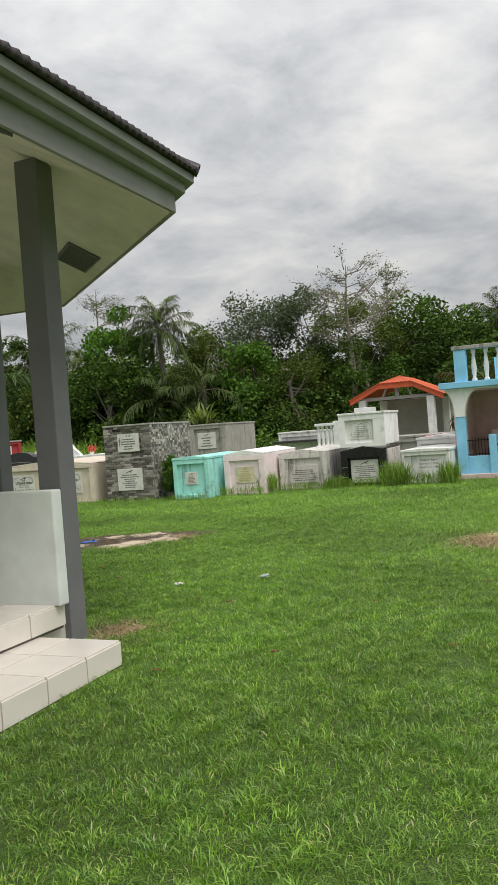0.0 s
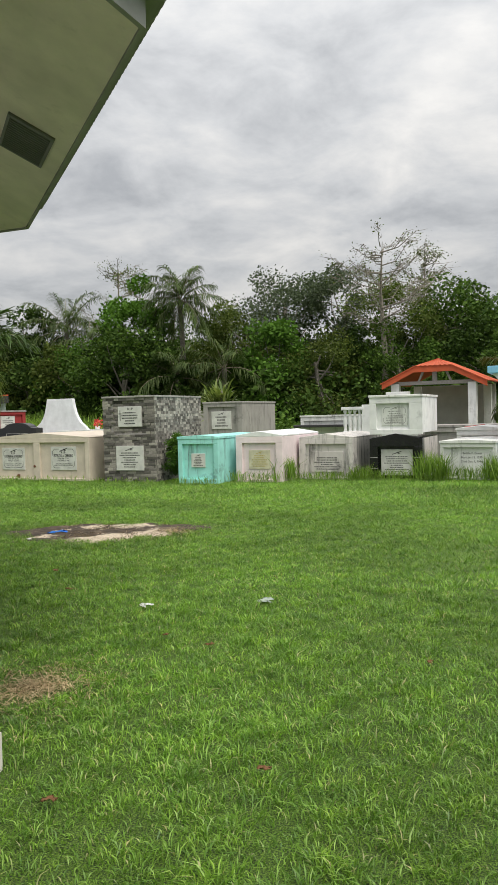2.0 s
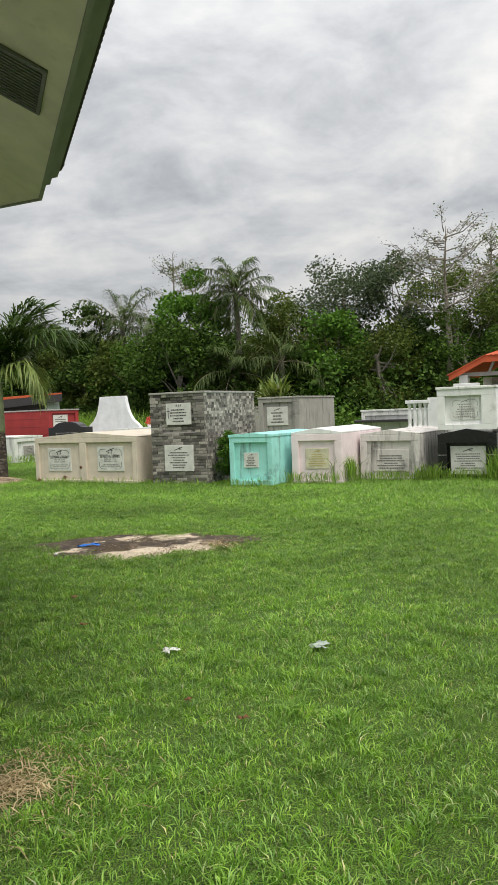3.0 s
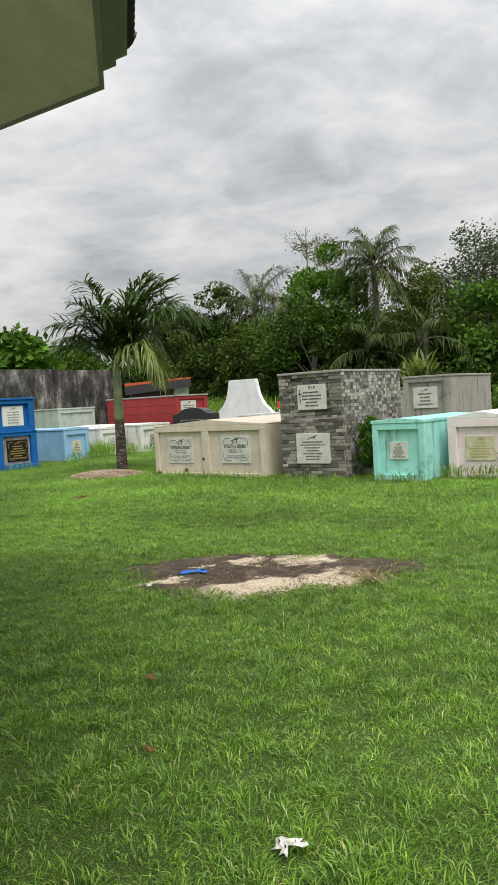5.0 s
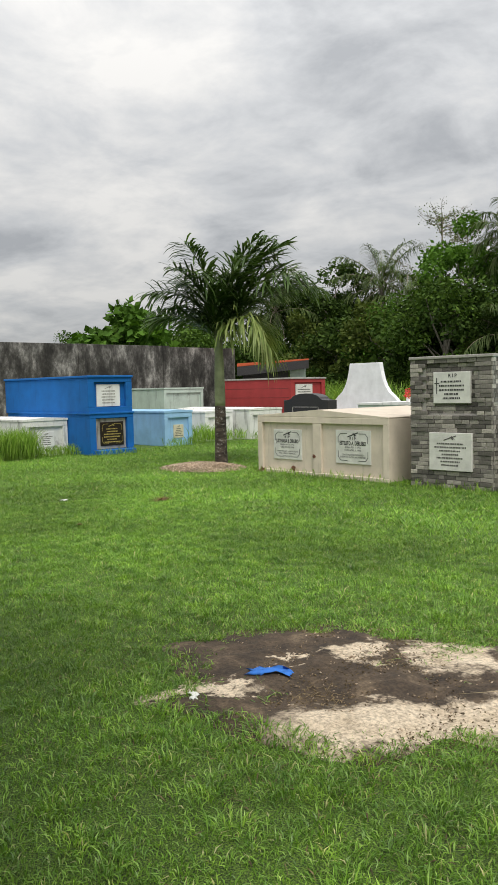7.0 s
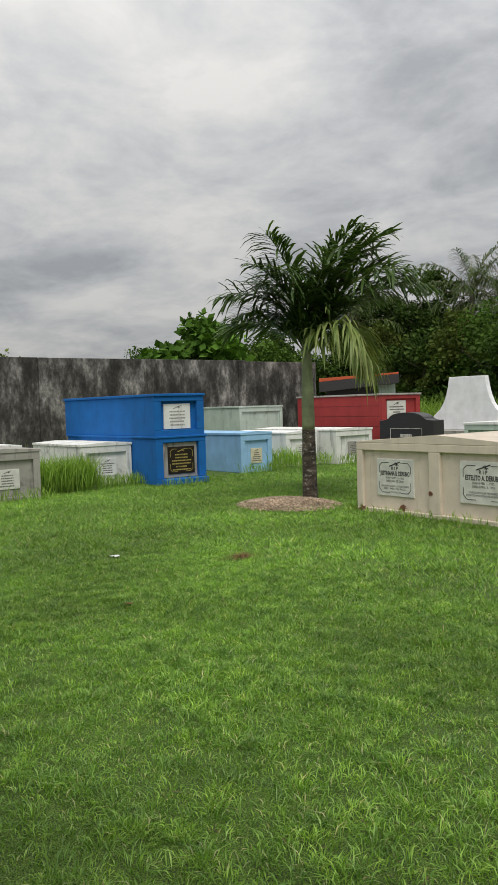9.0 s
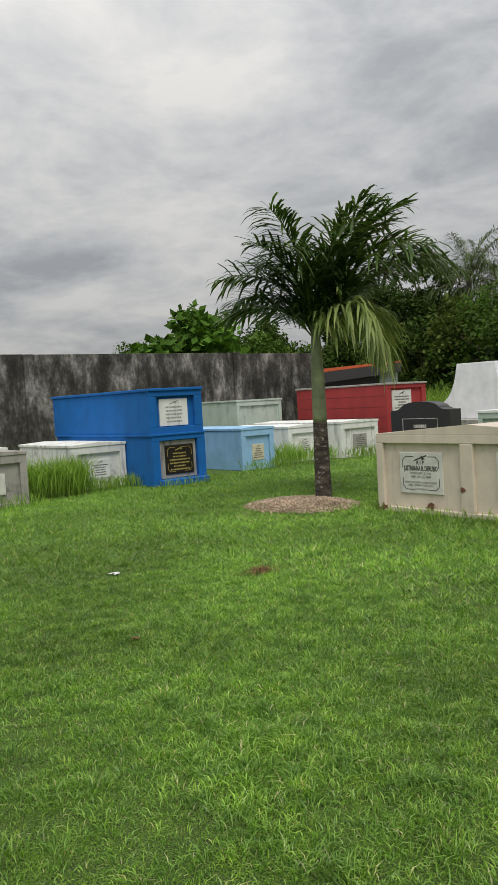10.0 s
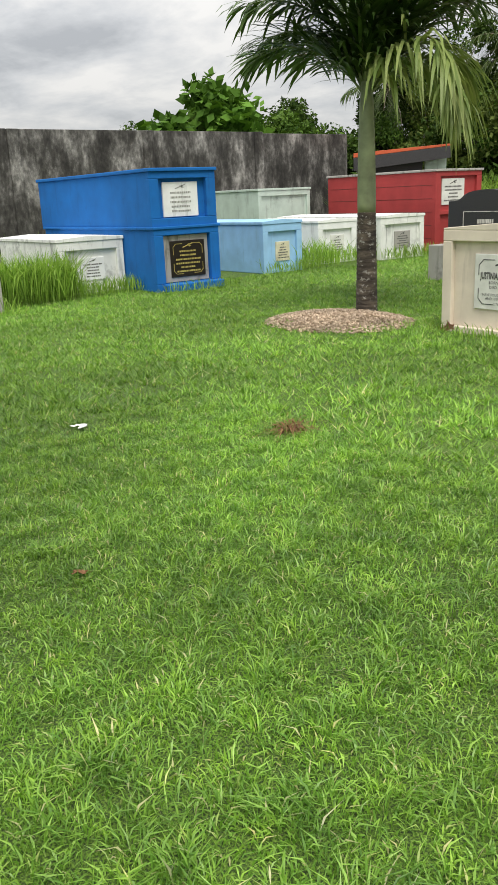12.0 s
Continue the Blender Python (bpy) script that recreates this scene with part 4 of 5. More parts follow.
# ---- orange-roofed grave shelter ----
def shelter():
    root = thing("grave_shelter", pose(-6.6, 24.0, 0, 0, 0, 0), "grave shelter with an orange-red clipped gable roof on white posts", "shelter")
    W, D, e, pk = 2.6, 3.2, 2.12, 2.76
    part("back_wall", box(0.15, W - 0.1, D - 0.2, D - 0.08, 0, 2.1, 0.01), painted("grey_plaster", (0.5, 0.49, 0.47), 0.2), root, "grey plastered back wall")
    for x in (0.12, W - 0.42):
        for y in (0.1, D - 0.4):
            part("post", box(x, x + 0.22, y, y + 0.22, 0, 2.1, 0.01), M_WHITE, root)
    part("tie_beam", box(0.05, W - 0.05, 0.14, 0.24, 2.06, 2.16, 0.005), M_TIMBER, root)
    part("king_post", box(W / 2 - 0.06, W / 2 + 0.06, 0.15, 0.23, 2.16, 2.62, 0.004), M_TIMBER, root)
    for s in (-1, 1):
        part("rafter", prism([(W / 2 + s * 0.4, 2.16), (W / 2 + s * 0.46, 2.16), (W / 2 + s * 0.3, 2.5), (W / 2 + s * 0.24, 2.5)], 0.15, 0.21), M_TIMBER, root)
    # fascia follows the clipped gable
    line = [(-0.1, e), (0.78, pk - 0.2), (W - 0.78, pk - 0.2), (W + 0.1, e)]
    low = [(x, z - 0.16) for x, z in reversed(line)]
    part("fascia", prism(line + low, -0.05, 0.0, 0.004), M_ORANGE, root, "orange-red fascia boards")
    bm = bmesh.new()

    def sheet(a, b, c, d, n):
        a, b, c, d = (Vector(q) for q in (a, b, c, d))
        lo, hi = [], []
        for i in range(n + 1):
            q = i / n
            w = Vector((0, 0, 0.018 * (i % 2)))
            lo.append(bm.verts.new(a.lerp(b, q) + w))
            hi.append(bm.verts.new(d.lerp(c, q) + w))
        for i in range(n):
            bm.faces.new((lo[i], lo[i + 1], hi[i + 1], hi[i]))

    sheet((-0.14, -0.08, e), (-0.14, D + 0.1, e), (W / 2, D - 0.3, pk), (W / 2, 0.75, pk), 40)
    sheet((W + 0.14, D + 0.1, e), (W + 0.14, -0.08, e), (W / 2, 0.75, pk), (W / 2, D - 0.3, pk), 40)
    a, b_ = (0.78, -0.08, pk - 0.2), (W - 0.78, -0.08, pk - 0.2)
    sheet(a, b_, (W / 2 + 0.01, 0.75, pk + 0.02), (W / 2 - 0.01, 0.75, pk + 0.02), 16)
    for q in ((-0.14, -0.08, e), (W + 0.14, -0.08, e)):
        x = 0.78 if q[0] < 1 else W - 0.78
        vs = [bm.verts.new(p) for p in (q, (x, -0.08, pk - 0.2), (W / 2, 0.75, pk + 0.015))]
        bm.faces.new(vs)
    ob = part("roof", bm, M_ORANGE, root, "orange-red corrugated roof sheets")
    ob.modifiers.new("thick", "SOLIDIFY").thickness = 0.02


shelter()

# balusters and white fence beside the shelter
BALUSTER = lathe([(0.06, 0), (0.06, 0.04), (0.035, 0.06), (0.05, 0.18), (0.06, 0.26), (0.04, 0.42), (0.03, 0.5), (0.05, 0.54), (0.055, 0.6)], 10)
baluster_mesh = bpy.data.meshes.new("baluster")
BALUSTER.to_mesh(baluster_mesh)
baluster_mesh.polygons.foreach_set("use_smooth", [True] * len(baluster_mesh.polygons))
baluster_mesh.materials.append(M_WHITE)
fence = thing("balustrade", pose(-7.25, 22.4, 0.0), "short white concrete balustrade round a grave", "balustrade")
part("base", box(-0.1, 1.9, -0.1, 0.12, 0, 0.85, 0.01), M_WHITE_DIRTY, fence)
part("rail", box(-0.1, 0.5, -0.08, 0.1, 1.42, 1.5, 0.01), M_WHITE, fence)
part("corner_block", box(0.45, 1.9, -0.06, 0.3, 0.85, 1.55, 0.01), M_WHITE, fence)
# no hole is cut: a black plate stands for the opening's shade
part("opening_shade", box(0.85, 1.0, -0.065, -0.055, 1.05, 1.3, 0.002), M_IRON, fence, "small dark plate in place of a shaded opening")
for i in range(4):
    o = new("baluster", baluster_mesh)
    o.parent = fence
    o.location = (-0.02 + 0.13 * i, 0.02, 0.84)
cube = thing("pillar_block", pose(-6.5, 23.6, 0), "white block with small painted dark marks under the shelter eaves", "grave block")
part("block", box(0, 0.6, 0, 0.3, 0, 1.88, 0.01), M_WHITE, cube)


# ---- blue mausoleum ----
def mausoleum():
    root = thing("mausoleum", pose(-3.12, 18.55, 0), "sky-blue and white open mausoleum with a balustraded roof terrace", "mausoleum")
    W, D = 4.2, 3.2
    part("floor", box(0.15, W, 0.1, D, 0, 0.12, 0.01), M_ROSE, root)
    part("roof_slab", box(0.0, W + 0.1, 0.0, D + 0.1, 2.06, 2.2, 0.012), M_SKYBLUE, root, "sky-blue slab edge with dark drip stains")
    part("ceiling", box(0.1, W, 0.1, D, 2.03, 2.055, 0), M_WHITE, root)
    part("back_wall", box(0.2, W, D - 0.16, D, 0.12, 2.03, 0), M_ROSE, root, "pale rose plastered back wall")
    part("side_wall", box(0.22, 0.36, 0.5, D - 0.17, 0.12, 2.03, 0), M_ROSE, root, "pale rose plastered side wall")
    part("pillar", box(0.3, 0.52, 0.15, 0.37, 0, 1.42, 0.01), M_SKYBLUE, root, "sky-blue pillar")
    # white flared capital: quarter arches on both sides
    pts = [(0.3, 1.42), (0.52, 1.42)]
    pts += [(0.52 + 0.34 * (1 - math.cos(a)), 1.42 + 0.62 * math.sin(a)) for a in [radians(10 * k) for k in range(1, 10)]]
    pts += [(0.3 - 0.26 * (1 - math.cos(a)), 1.42 + 0.62 * math.sin(a)) for a in [radians(10 * k) for k in range(9, 0, -1)]]
    part("arch_bracket", prism(pts, 0.13, 0.39, 0.005), M_WHITE, root, "white curved arch bracket")
    part("low_wall", box(0.52, 1.0, 0.2, 0.32, 0, 0.52, 0.01), M_SKYBLUE, root, "sky-blue low wall")
    part("gate_post", box(1.0, 1.16, 0.14, 0.34, 0, 0.98, 0.01), M_SKYBLUE, root, "sky-blue gate post")
    # iron railing on the low wall
    rail = part("railing", box(0.52, 1.0, 0.25, 0.27, 0.86, 0.88, 0), M_IRON, root, "black iron railing")
    for i in range(7):
        part("bar", box(0.55 + i * 0.068, 0.562 + i * 0.068, 0.254, 0.266, 0.52, 0.93, 0), M_IRON, rail)
    part("bar", box(0.52, 1.0, 0.25, 0.27, 0.55, 0.565, 0), M_IRON, rail)
    gate = part("gate", box(1.2, 2.3, 0.19, 0.21, 0.9, 0.92, 0), M_IRON, root, "black iron gate standing in the opening")
    part("bar", box(1.2, 2.3, 0.19, 0.21, 0.06, 0.08, 0), M_IRON, gate)
    part("bar", box(1.2, 2.3, 0.19, 0.21, 0.62, 0.635, 0), M_IRON, gate)
    for i in range(12):
        part("bar", box(1.2 + i * 0.097, 1.216 + i * 0.097, 0.192, 0.208, 0.06, 1.0 if i % 3 == 0 else 0.92, 0), M_IRON, gate)
    for z in (0.3, 0.74):
        part("hinge", box(1.12, 1.4, 0.17, 0.2, z, z + 0.03, 0), M_IRON, gate)
    # tomb and cross inside
    part("inner_tomb", box(0.9, 3.6, 1.7, 2.9, 0.12, 1.05, 0.01), M_ROSE, root, "rose plastered tomb inside")
    for i in range(3):
        part("inner_plaque", box(1.35 + i * 0.75, 1.9 + i * 0.75, 1.68, 1.7, 0.45, 0.85, 0.004), M_MARBLE, root)
    part("cross", box(1.43, 1.5, D - 0.2, D - 0.16, 1.34, 1.78, 0.005), M_CROSS, root, "dark red wooden cross")
    part("cross_arm", box(1.29, 1.64, D - 0.215, D - 0.203, 1.57, 1.64, 0.003), M_CROSS, root)
    # terrace balustrade
    part("corner_post", box(0.36, 0.62, 0.1, 0.34, 2.2, 2.92, 0.01), M_SKYBLUE, root, "sky-blue terrace post")
    part("corner_post", box(1.55, 1.8, 0.1, 0.34, 2.2, 2.92, 0.01), M_SKYBLUE, root, "sky-blue terrace post")
    part("corner_post", box(0.95, 1.12, D - 0.3, D - 0.1, 2.2, 2.85, 0.01), M_SKYBLUE, root, "sky-blue terrace post")
    part("top_rail", box(0.32, W, 0.08, 0.36, 2.92, 3.0, 0.01), M_CONCRETE, root, "mouldy concrete top rail")
    part("back_rail", box(1.12, W, D - 0.26, D - 0.14, 2.78, 2.86, 0.01), M_SKYBLUE, root)
    for i in range(16):
        x = 0.78 + 0.27 * i
        if 1.5 < x < 1.85:
            continue
        o = new("baluster", baluster_mesh)
        o.parent = root
        o.matrix_local = Matrix.Translation((x, 0.22, 2.2)) @ Matrix.Diagonal((1, 1, 1.2, 1))
    for i in range(14):
        o = new("baluster", baluster_mesh)
        o.parent = root
        o.matrix_local = Matrix.Translation((1.25 + 0.2 * i, D - 0.2, 2.2)) @ Matrix.Diagonal((0.9, 0.9, 0.97, 1))


mausoleum()


# ---- plants ----
def leaf_quads(pts, size, rng, droop=0.0, slim=0.55):
    n = len(pts)
    d = rng.normal(0, 1, (n, 3))
    d[:, 2] = d[:, 2] * 0.7 - droop
    d /= np.linalg.norm(d, axis=1)[:, None]
    s = np.cross(d, rng.normal(0, 1, (n, 3)))
    s /= np.linalg.norm(s, axis=1)[:, None] + 1e-9
    L = (size * rng.uniform(0.6, 1.35, n))[:, None]
    v = np.stack([pts, pts + d * L * 0.5 + s * L * slim * 0.5, pts + d * L, pts + d * L * 0.5 - s * L * slim * 0.5], 1)
    return v.reshape(-1, 3), np.arange(4 * n).reshape(-1, 4)


def tree(x, y, h, r, mat, label, seed, leaves=2600, size=0.3, trunk=0.16, base=0.3, clumps=26, bark=None, squash=1.0, name="tree", group="trees behind the cemetery"):
    rng = np.random.default_rng(seed)
    root = thing(name, pose(x, y, 0), label, "tree", group)
    crown_lo = h * base
    cz, rz = (h + crown_lo) / 2, (h - crown_lo) / 2
    u = rng.normal(0, 1, (clumps, 3))
    u /= np.linalg.norm(u, axis=1)[:, None]
    u *= rng.uniform(0.45, 0.95, clumps)[:, None]
    cen = np.column_stack([u[:, 0] * r, u[:, 1] * r, cz + u[:, 2] * rz * squash])
    rad = rng.uniform(0.24, 0.48, clumps) * r
    if size < 0.4:
        leaves, size = int(leaves * 3.4), size * 0.62
    k = rng.integers(0, clumps, leaves)
    q = rng.normal(0, 1, (leaves, 3))
    q /= np.linalg.norm(q, axis=1)[:, None]
    q *= (rng.uniform(0.25, 1.0, leaves) ** 0.6)[:, None]
    pts = cen[k] + q * rad[k][:, None] * np.array((1, 1, 0.75))
    pts[:, 2] = np.maximum(pts[:, 2], 0.1)
    v, f = leaf_quads(pts, size, rng, 0.25)
    link("crown", np_mesh("crown", v, [f]), mat, root)
    lean = rng.normal(0, 0.05, 2) * h
    top = np.array((lean[0], lean[1], cz + 0.2 * rz))
    pieces = [tube_arrays([(0, 0, 0), top * (0.3, 0.3, 0.35), top * (0.7, 0.7, 0.7), top], [trunk * 1.3, trunk, trunk * 0.8, trunk * 0.4], 8)]
    for c in cen[: min(clumps, 14)]:
        a = top * rng.uniform(0.45, 0.95)
        m = (a + c) / 2 + rng.normal(0, 0.1 * r, 3)
        pieces.append(tube_arrays([a, m, c], [trunk * 0.4, trunk * 0.22, trunk * 0.08], 5))
    v, f = joined(pieces)
    link("trunk", np_mesh("trunk", v, [f]), bark or M_BARK, root)
    return root


def bare_tree(x, y, h, label, seed, spread=3.0, tufts=900, mat=None):
    """A pale trunk with tiers of near-level limbs and fine twigs, few leaves."""
    rng = np.random.default_rng(seed)
    root = thing("bare_tree", pose(x, y, 0), label, "tree", "trees behind the cemetery")
    pieces = [tube_arrays([(0, 0, 0), (0.15, 0, h * 0.4), (-0.05, 0.1, h * 0.75), (0.1, 0, h)], [0.2, 0.15, 0.07, 0.012], 8)]
    ends = []
    for i in range(34):
        z = h * rng.uniform(0.52, 0.99)
        a = rng.uniform(0, 2 * np.pi)
        ln = spread * (1.15 - 0.75 * (z / h - 0.5) / 0.5) * rng.uniform(0.5, 1.1)
        d = np.array((np.cos(a), np.sin(a), 0.0))
        p0 = np.array((0, 0, z))
        p1 = p0 + d * ln * 0.5 + (0, 0, 0.1 * ln)
        p2 = p0 + d * ln + (0, 0, rng.uniform(0.2, 0.75) * ln)
        pieces.append(tube_arrays([p0, p1, p2], [0.032, 0.022, 0.01], 4))
        for j in range(13):
            q = rng.uniform(0.2, 1)
            s = (p0 * (1 - q) + p2 * q) + (0, 0, 0.02)
            e = s + d * ln * 0.22 + rng.normal(0, 0.2, 3) * ln * 0.45
            pieces.append(tube_arrays([s, (s + e) / 2 + rng.normal(0, 0.05, 3), e], [0.014, 0.01, 0.005], 3))
            ends.append(e)
            ends.append((s + e) / 2)
    v, f = joined(pieces)
    link("trunk", np_mesh("trunk", v, [f]), M_BARK_PALE, root)
    ends = np.array(ends)
    pts = ends[rng.integers(0, len(ends), tufts)] + rng.normal(0, 0.12, (tufts, 3))
    v, f = leaf_quads(pts, 0.1, rng)
    link("crown", np_mesh("crown", v, [f]), mat or M_LEAF_OLIVE, root, "sparse small leaves")
    return root


def frond_arrays(rng, base, azim, rise, length, droop, leaflets, leaf_len, leaf_w, hang=0.5, curl=0.0):
    """A rib that arches over, with two rows of folded leaflets that hang from it."""
    n = 14
    d = np.array((math.cos(azim), math.sin(azim), 0.0))
    side = np.array((-d[1], d[0], 0.0))
    rib, ang = [np.array(base, float)], rise
    for i in range(n):
        ang -= droop / n * (0.5 + i / n)
        rib.append(rib[-1] + (d * math.cos(ang) + np.array((0, 0, math.sin(ang))) + side * curl * i / n) * length / n)
    rib = np.array(rib)
    ribs = tube_arrays(rib, np.linspace(0.018, 0.004, n + 1) * length / 1.6, 4)
    vs, fs, o = [], [], 0
    for i in range(leaflets):
        q = 0.14 + 0.86 * i / leaflets
        k = min(int(q * n), n - 1)
        p = rib[k] + (rib[k + 1] - rib[k]) * (q * n - k)
        t = rib[k + 1] - rib[k]
        t /= np.linalg.norm(t)
        up = np.cross(side, t)
        size = leaf_len * (0.45 + 1.0 * math.sin(math.pi * min(1, 0.12 + q * 0.8)) ** 0.8) * rng.uniform(0.8, 1.1)
        for s in (-1, 1):
            out = side * s * 0.8 + t * 0.65 + up * rng.uniform(-0.15, 0.25)
            out += rng.normal(0, 0.22, 3)
            out /= np.linalg.norm(out)
            down = np.array((0, 0, -1.0)) * hang * rng.uniform(0.6, 1.4)
            a1 = p + out * size * 0.4
            a2 = p + out * size * 0.75 + down * size * 0.25
            a3 = p + out * size * 0.95 + down * size * 0.6
            w = np.cross(out, (0.1, 0.2, 1.0))
            w = w / (np.linalg.norm(w) + 1e-9) * leaf_w / 2 * rng.uniform(0.8, 1.2)
            vs.append([p - w * 0.5, p + w * 0.5, a1 + w, a1 - w, a2 + w * 0.8, a2 - w * 0.8, a3])
            fs.append((o, o + 1, o + 2, o + 3))
            fs.append((o + 3, o + 2, o + 4, o + 5))
            fs.append((o + 5, o + 4, o + 6, o + 6))
            o += 7
    v = np.array(vs).reshape(-1, 3)
    quads = np.array([f for f in fs if f[2] != f[3]])
    tris = np.array([f[:3] for f in fs if f[2] == f[3]])
    return ribs, (v, quads, tris)


def palm_crown(root, rng, spec, mats, rib_mat):
    for base, azim, rise, length, droop, nl, ll, lw, hang, curl, mi in spec:
        ribs, (v, quads, tris) = frond_arrays(rng, base, azim, rise, length, droop, nl, ll, lw, hang, curl)
        fr = link("frond", np_mesh("frond", v, [quads, tris]), mats[mi], root)
        link("rib", np_mesh("rib", ribs[0], [ribs[1]]), rib_mat, fr)


def coconut(x, y, h, label, seed, size=3.2, n=16, name="coconut_palm"):
    rng = np.random.default_rng(seed)
    root = thing(name, pose(x, y, 0), label, "palm", "coconut palms")
    lx, ly = rng.normal(0, 0.3, 2)
    v, f = tube_arrays([(0, 0, 0), (lx * 0.3, ly * 0.3, h * 0.4), (lx * 0.8, ly * 0.8, h * 0.8), (lx, ly, h)], [0.2, 0.14, 0.12, 0.13], 8)
    link("trunk", np_mesh("trunk", v, [f]), M_BARK, root)
    spec = []
    for i in range(n):
        rise = radians(85 - 125 * ((i + 0.5) / n) ** 1.2)
        spec.append(((lx, ly, h), i * 2.4 + rng.uniform(-0.3, 0.3), rise, size * rng.uniform(0.8, 1.1), radians(rng.uniform(45, 90)), 52, size * 0.2, 0.038, 0.9, 0.0, 0))
    palm_crown(root, rng, spec, (M_COCO,), M_TWIG)
    return root


def make_palm_bark():
    """Dark fibrous bark with pale lichen blotches."""
    m, n, l, b = mat_base("ringed_palm_bark")
    dark = steps(n, l, tex(n, l, 6.0, 7, (1, 1, 3.0)), [(0.32, (0.018, 0.014, 0.011)), (0.52, (0.06, 0.048, 0.036)), (0.7, (0.14, 0.115, 0.085))])
    spots = steps(n, l, tex(n, l, 17.0, 6, (1, 1, 1.4), 0.7), [(0.56, gray(0)), (0.63, gray(0.75))])
    l.new(blend(n, l, spots, dark, (0.34, 0.33, 0.3)), b.inputs["Base Color"])
    b.inputs["Roughness"].default_value = 0.95
    relief(n, l, b, tex(n, l, 24.0, 6, (1, 1, 2.5)), 0.7, 0.012)
    return m


def yard_palm():
    """The young palm on the lawn: ringed trunk, green crownshaft, arching fronds."""
    root = thing("palm", pose(-15.36, 17.04, 0), "young palm with a ringed trunk, green crownshaft and drooping fronds", "palm")
    rng = np.random.default_rng(21)
    prof, z = [], 0.0
    while z < 1.12:
        r = 0.12 - 0.02 * z
        prof += [(r, z), (r * 1.03, z + 0.028), (r * 0.985, z + 0.036)]
        z += 0.045
    part("trunk", lathe(prof, 16), make_palm_bark(), root, "grey-brown ringed trunk with lichen", True)
    part("crownshaft", lathe([(0.096, 1.1), (0.1, 1.2), (0.096, 1.5), (0.088, 1.85), (0.075, 2.2), (0.055, 2.42)], 16), plain("crownshaft_green", (0.2, 0.235, 0.125), 0.55, 0, 0.35, 5, 0.1), root, "smooth grey-green crownshaft", True)
    spec = []
    # azimuth in degrees, rise, length, droop, leaflet row, pale or not
    for az, rise, ln, dr, mi in (
        (225, 76, 2.3, 139, 0), (205, 66, 2.1, 143, 0), (245, 84, 2.2, 92, 0), (170, 62, 1.9, 134, 0), (40, 86, 2.3, 84, 0), (60, 76, 2.3, 118, 0),
        (25, 68, 2.3, 126, 0), (45, 52, 2.4, 105, 0), (10, 58, 2.0, 150, 1), (30, 44, 1.7, 150, 1), (300, 84, 1.9, 134, 0), (120, 72, 2.0, 126, 0),
        (85, 64, 2.1, 122, 0), (230, 52, 1.8, 126, 0), (280, 86, 2.1, 84, 0), (345, 80, 2.2, 118, 0), (20, 88, 2.2, 80, 0), (70, 82, 2.3, 101, 0), (190, 80, 2.2, 109, 0), (50, 80, 2.4, 92, 0), (35, 62, 2.2, 118, 0),
    ):
        spec.append(((0, 0, 2.25), radians(az), radians(min(89, rise * 0.85 + 15)), ln * ((0.78 if 160 < az < 250 else 0.98) if mi == 0 else 0.72), radians(dr * (0.72 if mi == 0 else 0.95)), 58, 0.5, 0.038, rng.uniform(0.1, 0.55) if mi == 0 else 1.0, rng.uniform(-0.15, 0.15), mi))
    palm_crown(root, rng, spec, (M_PALM, M_PALM_PALE), plain("frond_rib", (0.18, 0.22, 0.09), 0.5))
    v, f = tube_arrays([(0, 0, 2.2), (-0.05, 0, 2.9), (-0.12, 0.05, 3.7)], [0.02, 0.012, 0.003], 5)
    link("spear_leaf", np_mesh("spear_leaf", v, [f]), M_PALM, root)


yard_palm()

# trees in a belt behind the cemetery
tree(-23.6, 38.3, 8.8, 1.9, M_LEAF_BRIGHT, "tall tree with bright green glossy leaves", 41, 2600, 0.34, base=0.25)
tree(-16.8, 42.5, 9.5, 2.8, M_LEAF_GREY, "tall airy tree with dusty grey-green leaves", 42, 2600, 0.24, base=0.45, clumps=40, bark=M_BARK_PALE)
tree(-14.2, 43.0, 9.0, 2.0, M_LEAF_GREY, "tall thin tree with dusty grey-green leaves", 43, 2200, 0.24, base=0.5, clumps=30, bark=M_BARK_PALE)
bare_tree(-10.9, 39.6, 9.3, "tall pale-trunked tree, nearly leafless, with level branches", 44, 3.3)
bare_tree(-9.9, 44.3, 9.3, "tall thin half-bare tree with small yellowish leaves", 45, 2.6, 2600)
tree(-7.6, 44.3, 8.6, 3.2, M_LEAF, "broad dark green tree with a rounded crown", 46, 3400, 0.34)
tree(-5.2, 46.0, 6.8, 2.2, M_LEAF, "dark green tree with a low crown", 47, 2000, 0.34)
tree(-11.2, 42.2, 8.4, 2.6, M_LEAF_OLIVE, "tree hung with olive and yellowish creepers", 48, 3400, 0.22, base=0.2)
tree(-19.2, 41.0, 7.9, 2.6, M_LEAF_OLIVE, "feathery olive-green bamboo clump", 49, 3800, 0.24, base=0.15)
tree(-21.2, 42.5, 7.6, 2.4, M_LEAF, "mid-green leafy tree behind the tombs", 50, 2600, 0.26, base=0.1)
tree(-33.7, 41.7, 8.6, 2.4, M_LEAF_DARK, "dark green tree with a dense rounded crown", 51, 3000, 0.34, base=0.4)
tree(-36.3, 40.0, 7.2, 2.0, M_LEAF_DARK, "dark dense tree behind the tombs", 52, 2000, 0.34, base=0.3)
bare_tree(-29.0, 44.9, 10.6, "pale tree with tiers of bare branches and few leaves", 53, 3.0, 1800)
bare_tree(-26.6, 43.5, 9.3, "thin half-bare tree with few leaves", 54, 2.2, 1500)
